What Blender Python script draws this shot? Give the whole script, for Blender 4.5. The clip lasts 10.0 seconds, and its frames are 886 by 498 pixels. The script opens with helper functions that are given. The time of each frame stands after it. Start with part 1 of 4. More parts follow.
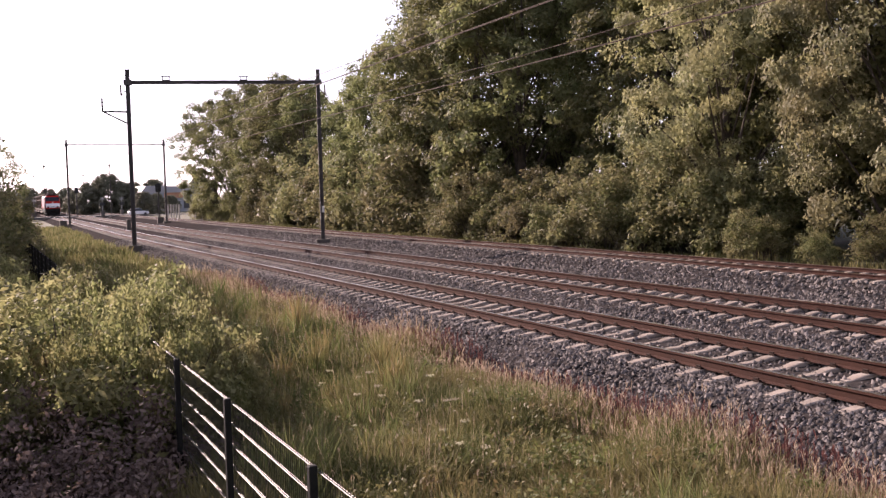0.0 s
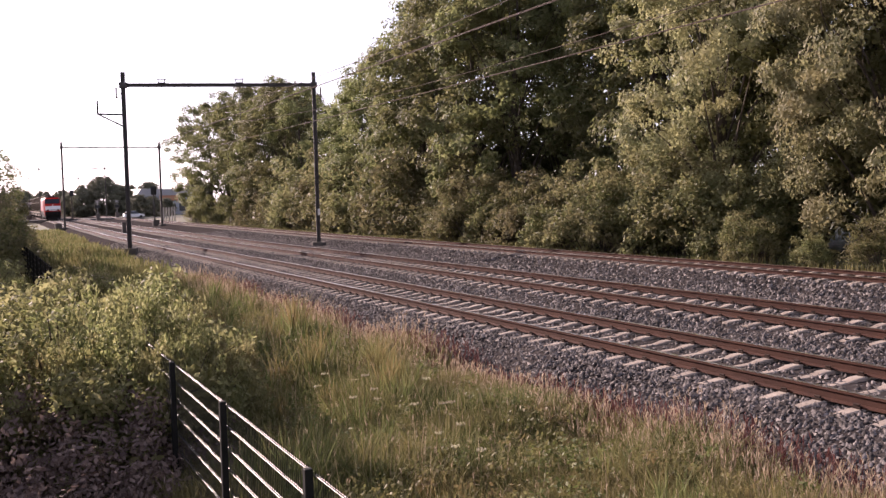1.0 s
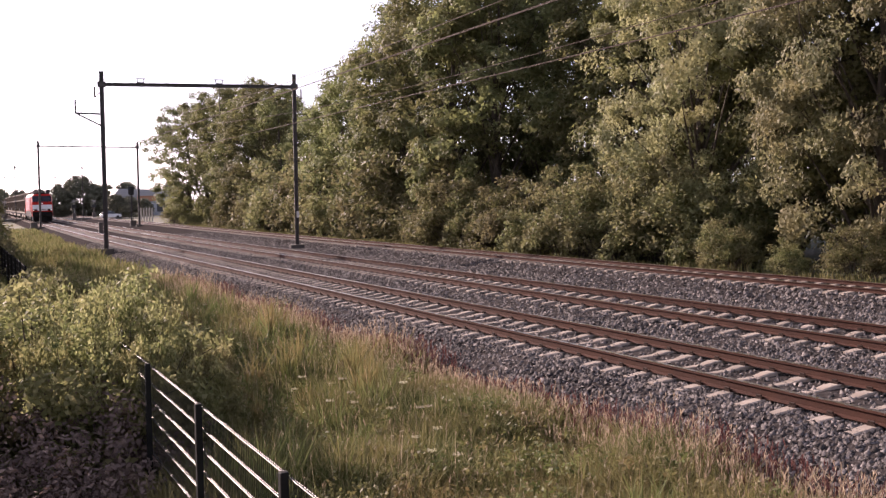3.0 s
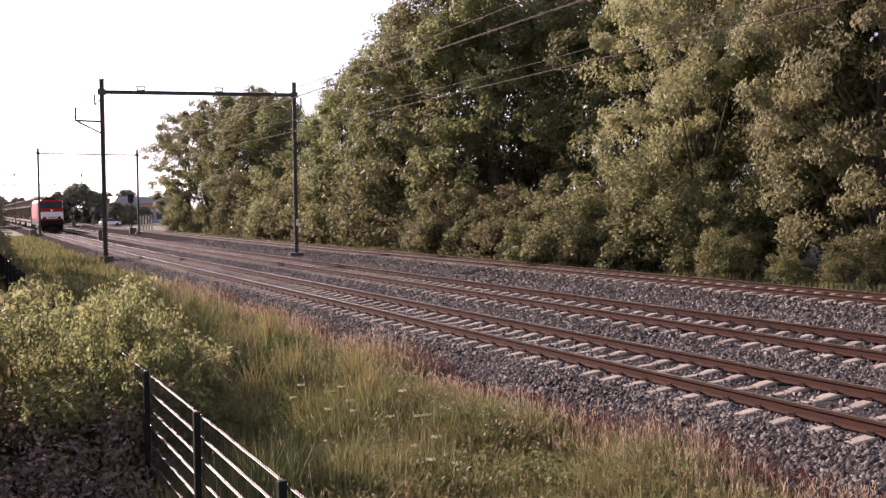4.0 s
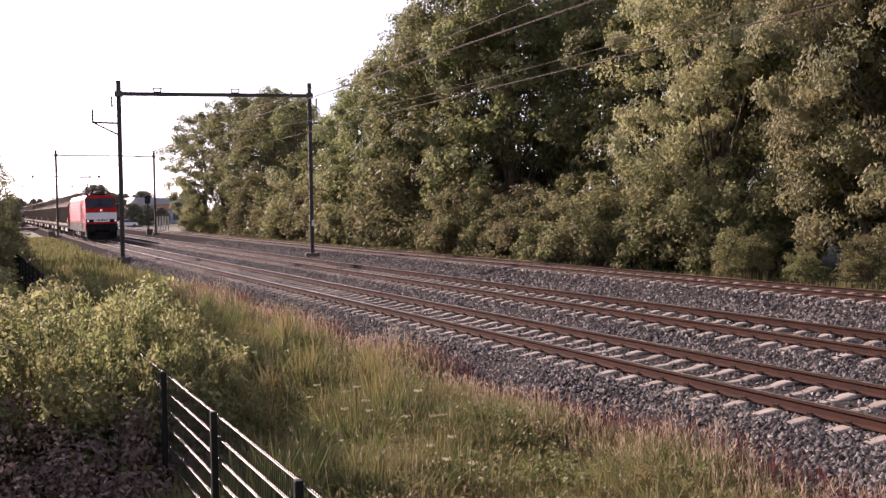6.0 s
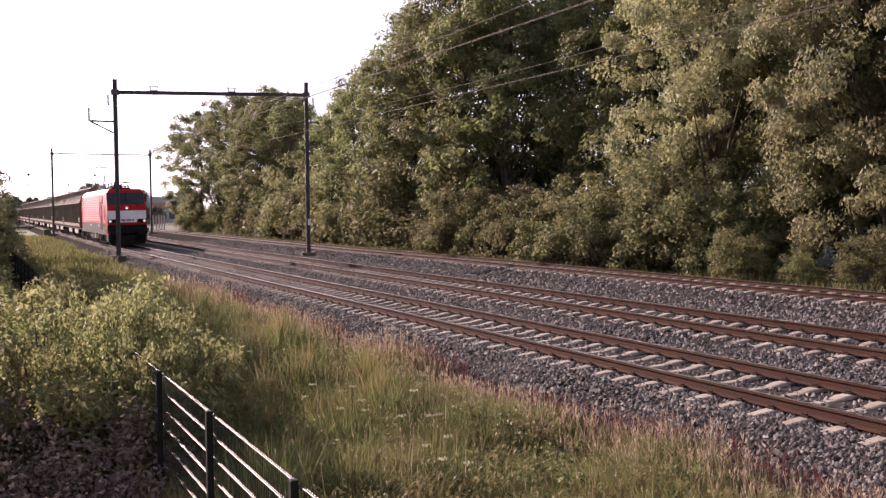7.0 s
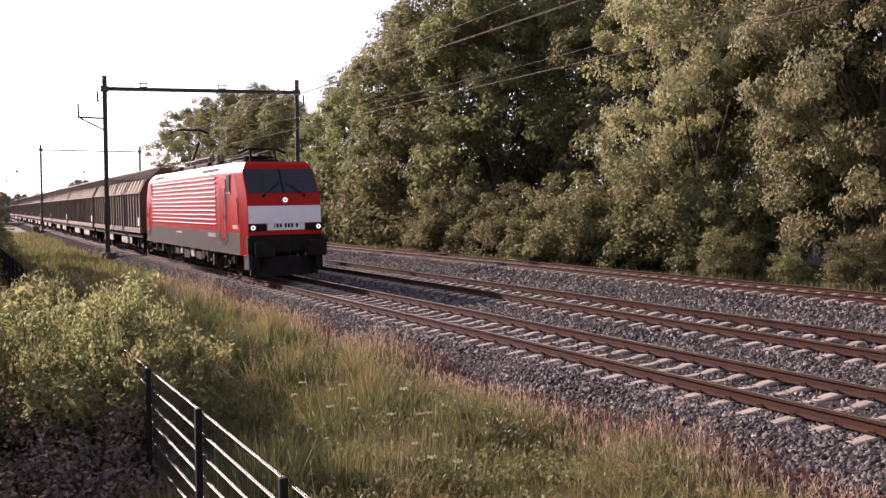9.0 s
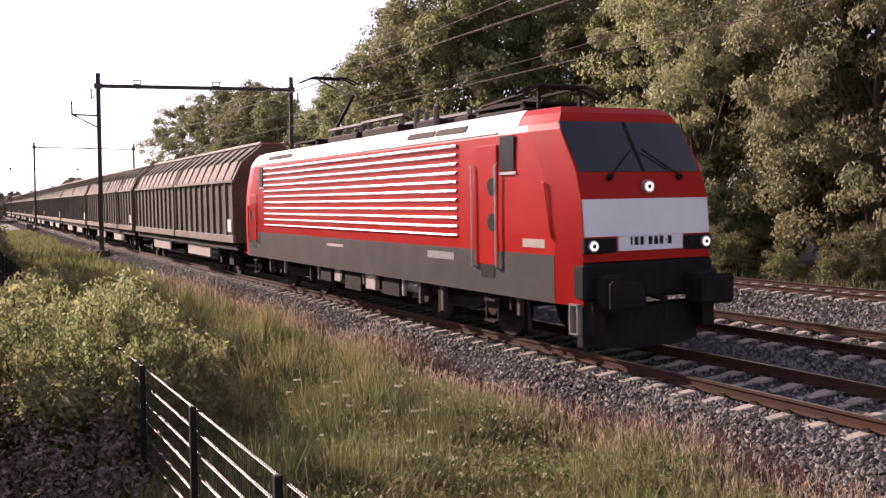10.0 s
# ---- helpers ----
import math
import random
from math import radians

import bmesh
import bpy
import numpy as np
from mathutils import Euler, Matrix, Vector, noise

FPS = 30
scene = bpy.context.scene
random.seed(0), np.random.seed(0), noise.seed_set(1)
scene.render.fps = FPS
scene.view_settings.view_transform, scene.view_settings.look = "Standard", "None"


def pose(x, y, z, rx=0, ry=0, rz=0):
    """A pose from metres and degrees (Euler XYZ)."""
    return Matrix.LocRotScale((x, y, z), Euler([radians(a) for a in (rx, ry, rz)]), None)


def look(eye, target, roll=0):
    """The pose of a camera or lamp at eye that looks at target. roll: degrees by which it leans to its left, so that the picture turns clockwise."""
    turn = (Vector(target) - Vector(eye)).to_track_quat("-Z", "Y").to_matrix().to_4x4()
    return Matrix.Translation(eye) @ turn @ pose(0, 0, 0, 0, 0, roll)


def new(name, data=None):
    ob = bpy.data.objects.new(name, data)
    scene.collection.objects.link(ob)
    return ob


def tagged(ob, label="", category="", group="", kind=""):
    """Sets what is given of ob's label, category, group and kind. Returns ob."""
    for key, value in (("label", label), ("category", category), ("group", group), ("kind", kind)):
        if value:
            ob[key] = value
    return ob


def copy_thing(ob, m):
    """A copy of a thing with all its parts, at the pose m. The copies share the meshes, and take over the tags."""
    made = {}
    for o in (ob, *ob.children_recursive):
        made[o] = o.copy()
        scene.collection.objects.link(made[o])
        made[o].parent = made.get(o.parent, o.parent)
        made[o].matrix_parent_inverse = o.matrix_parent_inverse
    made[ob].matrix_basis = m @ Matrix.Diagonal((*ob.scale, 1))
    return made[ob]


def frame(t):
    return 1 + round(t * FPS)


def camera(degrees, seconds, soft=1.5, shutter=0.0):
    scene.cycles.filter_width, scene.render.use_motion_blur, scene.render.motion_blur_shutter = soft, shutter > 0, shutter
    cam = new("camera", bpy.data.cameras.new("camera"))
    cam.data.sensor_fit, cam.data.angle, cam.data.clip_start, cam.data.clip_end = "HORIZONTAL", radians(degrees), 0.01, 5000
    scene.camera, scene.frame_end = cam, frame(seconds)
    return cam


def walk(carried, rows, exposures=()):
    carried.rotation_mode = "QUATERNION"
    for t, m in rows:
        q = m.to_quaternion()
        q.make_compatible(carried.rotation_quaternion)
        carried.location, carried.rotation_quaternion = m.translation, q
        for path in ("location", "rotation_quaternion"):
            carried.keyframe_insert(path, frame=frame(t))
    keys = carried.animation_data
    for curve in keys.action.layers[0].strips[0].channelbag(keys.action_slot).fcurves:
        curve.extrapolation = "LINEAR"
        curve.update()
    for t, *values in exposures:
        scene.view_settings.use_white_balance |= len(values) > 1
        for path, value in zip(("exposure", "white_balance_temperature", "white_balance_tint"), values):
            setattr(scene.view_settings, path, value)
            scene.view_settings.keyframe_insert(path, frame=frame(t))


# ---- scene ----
cam = camera(49.9, 10.0, soft=1.35, shutter=0.06)
EYE = (0.0, 0.0, 2.579)
PATH = [  # seconds, yaw, pitch, roll
    (0.0, -25.862, -3.312, 1.448), (0.5, -26.183, -3.254, 1.55), (1.0, -26.115, -3.149, 1.442),
    (1.5, -26.300, -3.244, 1.415), (2.0, -26.654, -3.124, 1.155), (2.5, -27.154, -3.160, 0.940),
    (4.0, -27.379, -2.416, 0.535), (4.5, -27.115, -2.506, 0.740), (5.0, -26.660, -2.496, 0.836),
    (5.5, -26.416, -2.399, 0.779), (7.0, -26.673, -2.423, 0.536), (7.5, -26.757, -2.398, 0.428),
    (8.0, -26.931, -2.444, 0.340), (8.5, -27.116, -2.511, 0.172), (9.0, -27.246, -2.529, 0.298),
    (9.5, -27.512, -2.581, 0.113), (10.0, -27.574, -2.695, 0.345)]
walk(cam, [(t, pose(*EYE, 90 + p, r, y)) for t, y, p, r in PATH],
     exposures=[(0.0, 0.95, 6130, 34), (10.0, 0.95, 6130, 34)])

# ---- world, sun, exposure ----
SUN_AZ, SUN_EL = 20.0, 23.0        # degrees to the left of +Y, and above the horizon
world = bpy.data.worlds.new("sky")
scene.world = world
world.use_nodes = True
wn = world.node_tree.nodes
sky = wn.new("ShaderNodeTexSky")
sky.sky_type, sky.sun_disc = "NISHITA", False
sky.sun_elevation, sky.sun_rotation = radians(SUN_EL), radians(-SUN_AZ)
sky.air_density, sky.dust_density, sky.ozone_density = 1.0, 1.2, 1.0
wn["Background"].inputs["Strength"].default_value = 0.092
pale = wn.new("ShaderNodeHueSaturation")      # thin high haze takes most of the blue out of the sky
pale.inputs["Saturation"].default_value, pale.inputs["Value"].default_value = 0.35, 1.15
world.node_tree.links.new(sky.outputs[0], pale.inputs["Color"])
world.node_tree.links.new(pale.outputs[0], wn["Background"].inputs["Color"])
sun = new("sun", bpy.data.lights.new("sun", "SUN"))
sun.data.energy, sun.data.angle, sun.data.color = 5.0, radians(0.6), (1.0, 0.83, 0.62)
az, el = radians(SUN_AZ), radians(SUN_EL)
SUNV = Vector((-math.sin(az) * math.cos(el), math.cos(az) * math.cos(el), math.sin(el)))
sun.matrix_world = look(SUNV * 100, (0, 0, 0))


# ---- small builders ----
def mat(name, a, b, rough=0.8, scale=3.0, bump=0.0, metal=0.0, fine=40.0, third=None, spec=0.5, obj_var=0.0, coat=0.0, island=0.0):
    """Two-scale procedural surface: colours a and b mixed by coarse noise, speckled by fine noise, with relief."""
    m = bpy.data.materials.new(name)
    m.use_nodes = True
    nt = m.node_tree
    n, l = nt.nodes, nt.links
    p = n["Principled BSDF"]
    co = n.new("ShaderNodeTexCoord")
    n1 = n.new("ShaderNodeTexNoise")
    n1.inputs["Scale"].default_value, n1.inputs["Detail"].default_value = scale, 5
    n2 = n.new("ShaderNodeTexNoise")
    n2.inputs["Scale"].default_value, n2.inputs["Detail"].default_value = fine, 3
    l.new(co.outputs["Object"], n1.inputs["Vector"])
    l.new(co.outputs["Object"], n2.inputs["Vector"])
    r1 = n.new("ShaderNodeMapRange")
    r1.inputs[1].default_value, r1.inputs[2].default_value = 0.35, 0.65
    l.new(n1.outputs["Fac"], r1.inputs[0])
    mx = n.new("ShaderNodeMix")
    mx.data_type = "RGBA"
    mx.inputs[6].default_value, mx.inputs[7].default_value = (*a, 1), (*b, 1)
    l.new(r1.outputs[0], mx.inputs[0])
    out = mx.outputs[2]
    if third:
        r2 = n.new("ShaderNodeMapRange")
        r2.inputs[1].default_value, r2.inputs[2].default_value = 0.55, 0.7
        l.new(n2.outputs["Fac"], r2.inputs[0])
        m2 = n.new("ShaderNodeMix")
        m2.data_type = "RGBA"
        m2.inputs[7].default_value = (*third, 1)
        l.new(r2.outputs[0], m2.inputs[0])
        l.new(out, m2.inputs[6])
        out = m2.outputs[2]
    if obj_var or island:
        oi = n.new("ShaderNodeNewGeometry" if island else "ShaderNodeObjectInfo")
        obj_var = obj_var or island
        r3 = n.new("ShaderNodeMapRange")
        r3.inputs[3].default_value, r3.inputs[4].default_value = 1 - obj_var, 1 + obj_var
        l.new(oi.outputs["Random Per Island" if island else "Random"], r3.inputs[0])
        hs = n.new("ShaderNodeHueSaturation")
        l.new(r3.outputs[0], hs.inputs["Value"])
        l.new(out, hs.inputs["Color"])
        out = hs.outputs[0]
    l.new(out, p.inputs["Base Color"])
    rr = n.new("ShaderNodeMapRange")
    rr.inputs[3].default_value, rr.inputs[4].default_value = max(0.03, rough - 0.1), min(1, rough + 0.1)
    l.new(n2.outputs["Fac"], rr.inputs[0])
    l.new(rr.outputs[0], p.inputs["Roughness"])
    p.inputs["Metallic"].default_value = metal
    p.inputs["Specular IOR Level"].default_value = spec
    p.inputs["Coat Weight"].default_value = coat
    if bump:
        bp = n.new("ShaderNodeBump")
        bp.inputs["Strength"].default_value, bp.inputs["Distance"].default_value = min(1, bump), 0.02 * max(1, bump)
        l.new(n2.outputs["Fac"], bp.inputs["Height"])
        l.new(bp.outputs[0], p.inputs["Normal"])
    return m


def leaf_mat(name, a, b, c, trans=0.35, rough=0.55, patch=None, size=0.5):
    """Leaves: colour by island, some light let through."""
    m = bpy.data.materials.new(name)
    m.use_nodes = True
    nt = m.node_tree
    n, l = nt.nodes, nt.links
    p = n["Principled BSDF"]
    g = n.new("ShaderNodeNewGeometry")
    oi = n.new("ShaderNodeObjectInfo")
    ramp = n.new("ShaderNodeValToRGB")
    ramp.color_ramp.elements[0].color, ramp.color_ramp.elements[1].color = (*a, 1), (*c, 1)
    e = ramp.color_ramp.elements.new(0.5)
    e.color = (*b, 1)
    l.new(g.outputs["Random Per Island"], ramp.inputs[0])
    hs = n.new("ShaderNodeHueSaturation")
    mr = n.new("ShaderNodeMapRange")
    mr.inputs[3].default_value, mr.inputs[4].default_value = 0.75, 1.25
    mh = n.new("ShaderNodeMapRange")
    mh.inputs[3].default_value, mh.inputs[4].default_value = 0.48, 0.515
    l.new(oi.outputs["Random"], mr.inputs[0])
    l.new(oi.outputs["Random"], mh.inputs[0])
    l.new(mr.outputs[0], hs.inputs["Value"])
    l.new(mh.outputs[0], hs.inputs["Hue"])
    col = ramp.outputs[0]
    if patch:       # broad drifts of another growth
        co, nz, rg, mx = n.new("ShaderNodeTexCoord"), n.new("ShaderNodeTexNoise"), n.new("ShaderNodeMapRange"), n.new("ShaderNodeMix")
        mx.data_type = "RGBA"
        nz.inputs["Scale"].default_value, nz.inputs["Detail"].default_value = size, 3
        rg.inputs[1].default_value, rg.inputs[2].default_value, rg.inputs[4].default_value = 0.42, 0.66, 0.85
        mx.inputs[7].default_value = (*patch, 1)
        l.new(co.outputs["Object"], nz.inputs["Vector"])
        l.new(nz.outputs["Fac"], rg.inputs[0])
        l.new(rg.outputs[0], mx.inputs[0])
        l.new(col, mx.inputs[6])
        col = mx.outputs[2]
    l.new(col, hs.inputs["Color"])
    l.new(hs.outputs[0], p.inputs["Base Color"])
    p.inputs["Roughness"].default_value = rough
    p.inputs["Specular IOR Level"].default_value = 0.2
    tr = n.new("ShaderNodeBsdfTranslucent")
    l.new(hs.outputs[0], tr.inputs["Color"])
    ms = n.new("ShaderNodeMixShader")
    ms.inputs[0].default_value = trans
    l.new(p.outputs[0], ms.inputs[1])
    l.new(tr.outputs[0], ms.inputs[2])
    l.new(ms.outputs[0], n["Material Output"].inputs["Surface"])
    return m


def glow(name, colour, strength):
    m = bpy.data.materials.new(name)
    m.use_nodes = True
    p = m.node_tree.nodes["Principled BSDF"]
    p.inputs["Base Color"].default_value = (*colour, 1)
    p.inputs["Emission Color"].default_value = (*colour, 1)
    p.inputs["Emission Strength"].default_value = strength
    return m


def link(name, me, material, parent=None, label=""):
    if material and not me.materials:
        me.materials.append(material)
    ob = new(name, me)
    if parent:
        ob.parent = parent
    if label:
        ob["label"] = label
    return ob


def part(name, bm, material, parent=None, label="", smooth=False):
    me = bpy.data.meshes.new(name)
    bm.normal_update()
    bm.to_mesh(me)
    bm.free()
    if smooth:
        for p in me.polygons:
            p.use_smooth = True
        me.set_sharp_from_angle(angle=radians(smooth if smooth > 1 else 180))
    return link(name, me, material, parent, label)


def raw(name, verts, faces, material, parent=None, label=""):
    me = bpy.data.meshes.new(name)
    me.from_pydata([tuple(v) for v in verts], [], faces)
    me.update()
    return link(name, me, material, parent, label)


def quads(name, v, nv, material, parent=None):
    """A mesh of many loose faces with nv corners each; v is an array (faces * nv, 3)."""
    me = bpy.data.meshes.new(name)
    k = len(v) // nv
    me.vertices.add(len(v))
    me.vertices.foreach_set("co", np.asarray(v, np.float32).ravel())
    me.loops.add(len(v))
    me.loops.foreach_set("vertex_index", np.arange(len(v), dtype=np.int32))
    me.polygons.add(k)
    me.polygons.foreach_set("loop_start", np.arange(0, len(v), nv, dtype=np.int32))
    me.update(calc_edges=True)
    me.validate()
    return link(name, me, material, parent)


def indexed(name, v, f, material, parent=None):
    """A mesh from arrays of corners and triangles or four-corner faces."""
    me = bpy.data.meshes.new(name)
    f = np.asarray(f, np.int32)
    me.vertices.add(len(v))
    me.vertices.foreach_set("co", np.asarray(v, np.float32).ravel())
    me.loops.add(f.size)
    me.loops.foreach_set("vertex_index", f.ravel())
    me.polygons.add(len(f))
    me.polygons.foreach_set("loop_start", np.arange(0, f.size, f.shape[1], dtype=np.int32))
    me.update(calc_edges=True)
    me.validate()
    return link(name, me, material, parent)


def box(bm, x0, x1, y0, y1, z0, z1, bevel=0.0, turn=None):
    r = bmesh.ops.create_cube(bm, size=1.0)
    vs = r["verts"]
    for v in vs:
        v.co = Vector(((x0 + x1) / 2 + v.co.x * (x1 - x0), (y0 + y1) / 2 + v.co.y * (y1 - y0), (z0 + z1) / 2 + v.co.z * (z1 - z0)))
    if turn:
        for v in vs:
            v.co = turn @ v.co
    if bevel:
        es = list({e for v in vs for e in v.link_edges})
        bmesh.ops.bevel(bm, geom=es, offset=bevel, segments=1, affect="EDGES")


def rod(bm, a, b, r, r2=None, seg=8):
    a, b = Vector(a), Vector(b)
    d = b - a
    m = Matrix.Translation((a + b) / 2) @ d.to_track_quat("Z", "Y").to_matrix().to_4x4()
    bmesh.ops.create_cone(bm, cap_ends=True, segments=seg, radius1=r, radius2=r if r2 is None else r2, depth=d.length, matrix=m)


def one(fn, *args, **kw):
    bm = bmesh.new()
    fn(bm, *args, **kw)
    return bm


def empty(name, m=None):
    ob = new(name)
    ob.empty_display_size = 0.3
    if m is not None:
        ob.matrix_basis = m
    return ob


def bend(y):
    """Sideways shift of the line: straight at first, then a slight turn to the right."""
    u = (y - 72.0) / 8.0
    return 0.02 * 8.0 * (u if u > 30 else math.log1p(math.exp(u)))


def bends(y):
    u = (np.asarray(y, float) - 72.0) / 8.0
    return 0.16 * np.where(u > 30, u, np.log1p(np.exp(np.minimum(u, 30))))


# ---- materials ----
M_ground = mat("meadow_soil", (0.045, 0.06, 0.018), (0.10, 0.085, 0.035), 0.95, 0.6, 0.5, fine=9, third=(0.03, 0.035, 0.015))
M_ballast = mat("ballast", (0.062, 0.055, 0.052), (0.045, 0.039, 0.037), 0.95, 0.8, 1.0, fine=18, third=(0.095, 0.086, 0.082), spec=0.0)
M_stone = mat("stone", (0.142, 0.129, 0.122), (0.092, 0.083, 0.078), 0.85, 6, 0.3, fine=60, third=(0.215, 0.196, 0.182), island=0.8, spec=0.15)
M_rust = mat("rail_rust", (0.062, 0.026, 0.017), (0.048, 0.021, 0.015), 0.85, 2.0, 0.2, fine=60, third=(0.085, 0.04, 0.026), spec=0.2)
M_tread = mat("rail_tread", (0.9, 0.86, 0.8), (0.78, 0.72, 0.66), 0.3, 3.0, metal=1.0, fine=90)
M_conc = mat("sleeper_concrete", (0.39, 0.34, 0.285), (0.30, 0.25, 0.205), 0.9, 4.0, 0.3, fine=60, third=(0.27, 0.21, 0.17), obj_var=0.18, spec=0.2)
M_clip = mat("rusty_clip", (0.035, 0.02, 0.015), (0.028, 0.018, 0.014), 0.85, 9, spec=0.2)
M_mast = mat("mast_steel", (0.075, 0.07, 0.064), (0.055, 0.05, 0.046), 0.75, 2.5, 0.1, fine=30, third=(0.10, 0.07, 0.055))
M_found = mat("foundation", (0.12, 0.105, 0.09), (0.09, 0.08, 0.07), 0.95, 4, 0.3)
M_wire = mat("contact_wire", (0.10, 0.07, 0.055), (0.08, 0.055, 0.045), 0.8, 1, spec=0.2)
M_insul = mat("insulator", (0.10, 0.06, 0.045), (0.08, 0.05, 0.04), 0.3, 5)
M_fence = mat("fence_paint", (0.010, 0.010, 0.009), (0.016, 0.015, 0.013), 0.8, 6, fine=80, spec=0.2)
M_fwire = mat("fence_wire", (0.035, 0.034, 0.032), (0.05, 0.048, 0.045), 0.42, 8, metal=0.35)
M_fmesh = mat("fence_mesh_paint", (0.028, 0.026, 0.02), (0.04, 0.036, 0.028), 0.85, 6, fine=60, spec=0.2)
M_bark = mat("bark", (0.09, 0.07, 0.05), (0.05, 0.04, 0.03), 0.95, 3, 0.8, fine=14)
M_leafA = leaf_mat("leaf_oak", (0.108, 0.126, 0.0509), (0.18, 0.193, 0.0814), (0.274, 0.268, 0.136), 0.55, patch=(0.217, 0.227, 0.0905), size=0.25)
M_leafB = leaf_mat("leaf_birch", (0.171, 0.18, 0.0848), (0.253, 0.254, 0.127), (0.345, 0.328, 0.187), 0.5, patch=(0.299, 0.268, 0.142), size=0.3)
M_leafC = leaf_mat("leaf_shrub", (0.103, 0.119, 0.0475), (0.18, 0.189, 0.0792), (0.279, 0.262, 0.131), 0.5, patch=(0.207, 0.187, 0.0966), size=0.7)
M_leafD = leaf_mat("leaf_bramble", (0.129, 0.148, 0.054), (0.215, 0.23, 0.09), (0.344, 0.335, 0.171), 0.6, patch=(0.258, 0.228, 0.108), size=0.7)
# leaves of the far trees: distance haze put in as a paler, greyer green
M_leafHaze = leaf_mat("leaf_far_haze", (0.13, 0.135, 0.085), (0.18, 0.185, 0.125), (0.25, 0.25, 0.18), 0.4)
M_dead = leaf_mat("dead_leaf", (0.12, 0.085, 0.075), (0.17, 0.125, 0.105), (0.25, 0.185, 0.15), 0.25, 0.8)
M_grass = leaf_mat("grass_blade", (0.06, 0.082, 0.026), (0.155, 0.172, 0.06), (0.33, 0.31, 0.16), 0.42, patch=(0.225, 0.20, 0.085), size=0.55)
M_weed = leaf_mat("weed_leaf", (0.09, 0.12, 0.035), (0.15, 0.18, 0.06), (0.24, 0.25, 0.11), 0.4, patch=(0.26, 0.19, 0.09), size=0.9)
M_straw = leaf_mat("seed_grass", (0.29, 0.205, 0.145), (0.37, 0.275, 0.20), (0.44, 0.345, 0.25), 0.4)
M_sorrel = leaf_mat("rusty_sorrel", (0.13, 0.055, 0.042), (0.19, 0.088, 0.068), (0.26, 0.15, 0.11), 0.3)
M_umbel = leaf_mat("umbel", (0.45, 0.41, 0.26), (0.58, 0.54, 0.42), (0.42, 0.37, 0.18), 0.3)

# ---- ground, ballast, road ----
Y0, Y1 = -60.0, 2500.0


def strip(name, prof, ys, material, amp=0.0, curve=True):
    """A sheet with the given cross profile (x, z), laid along the line."""
    v, f = [], []
    for y in ys:
        for x, z in prof:
            dz = amp * (noise.noise((x * 0.35, y * 0.35, 0)) + 0.5 * noise.noise((x * 1.1, y * 1.1, 4)))
            v.append((x + (bend(y) if curve else 0), y, z + dz))
    k = len(prof)
    for i in range(len(ys) - 1):
        for j in range(k - 1):
            a = i * k + j
            f.append((a, a + 1, a + k + 1, a + k))
    ob = raw(name, v, f, material)
    for p in ob.data.polygons:
        p.use_smooth = True
    return ob


YS = [Y0, -30, -15] + [i * 1.0 for i in range(-8, 60)] + [i * 4.0 for i in range(15, 60)] + [260, 320, 420, 600, 1000, 1600, Y1]
GPROF = [(-1800, -1.6), (-300, -1.4), (-60, -1.2), (-20, -1.1), (-8, -1.05), (-3, -1.0), (0, -0.98), (1.9, -0.95), (3, -0.93), (4, -0.9),
         (5, -0.86), (6, -0.8), (7, -0.74), (8, -0.7), (9, -0.75), (12, -0.8), (24, -0.8), (25.6, -0.55), (26.4, -0.45), (28, -0.35), (34, -0.3), (60, -0.3), (300, -0.4), (1800, -0.5)]
ground = tagged(strip("ground", GPROF, YS, M_ground, 0.05), "rough grassy railway verge and meadow soil", "ground", kind="structure")
BPROF = [(7.75, -0.80), (8.2, -0.66), (8.7, -0.45), (9.12, -0.275), (9.5, -0.26), (11.8, -0.178), (12.2, -0.205), (12.6, -0.255), (13.3, -0.25), (14, -0.215), (16.4, -0.135), (16.9, -0.17), (17.6, -0.29),
         (19, -0.38), (20.5, -0.40), (21.6, -0.26), (22.1, -0.20), (24.5, -0.20), (25.1, -0.27), (25.9, -0.62)]
ballast = tagged(strip("ballast_bed", BPROF, [y for y in YS if y < 500], M_ballast, 0.03), "grey crushed stone ballast bed under the tracks", "ballast", kind="structure")

# ---- tracks ----
TRACKS = [(10.632, 0.0, 0.058), (15.173, 0.045, 0.054), (23.288, 0.0, 0.008)]   # centre, level, cant
RAIL_PROF = [(-0.036, 0.0), (0.036, 0.0), (0.036, -0.035), (0.012, -0.05), (0.01, -0.135), (0.07, -0.155), (0.07, -0.165),
             (-0.07, -0.165), (-0.07, -0.155), (-0.01, -0.135), (-0.012, -0.05), (-0.036, -0.035)]
RY = [-14 + 4 * i for i in range(20)] + [70 + 3 * i for i in range(16)] + [130, 160, 200, 260, 360, 480]


def rail_mesh(x, z, parent, name="rail", tall=1.0):
    v, f = [], []
    k = len(RAIL_PROF)
    for y in RY:
        for a, b in RAIL_PROF:
            v.append((x + bend(y) + a, y, z + b * tall))
    for i in range(len(RY) - 1):
        for j in range(k):
            f.append((i * k + j, i * k + (j + 1) % k, (i + 1) * k + (j + 1) % k, (i + 1) * k + j))
    ob = raw(name, v, f, M_rust, parent, "rust-brown steel running rail")
    ob.data.materials.append(M_tread)
    for i, p in enumerate(ob.data.polygons):
        p.material_index = 1 if i % k == 0 else 0
    return ob


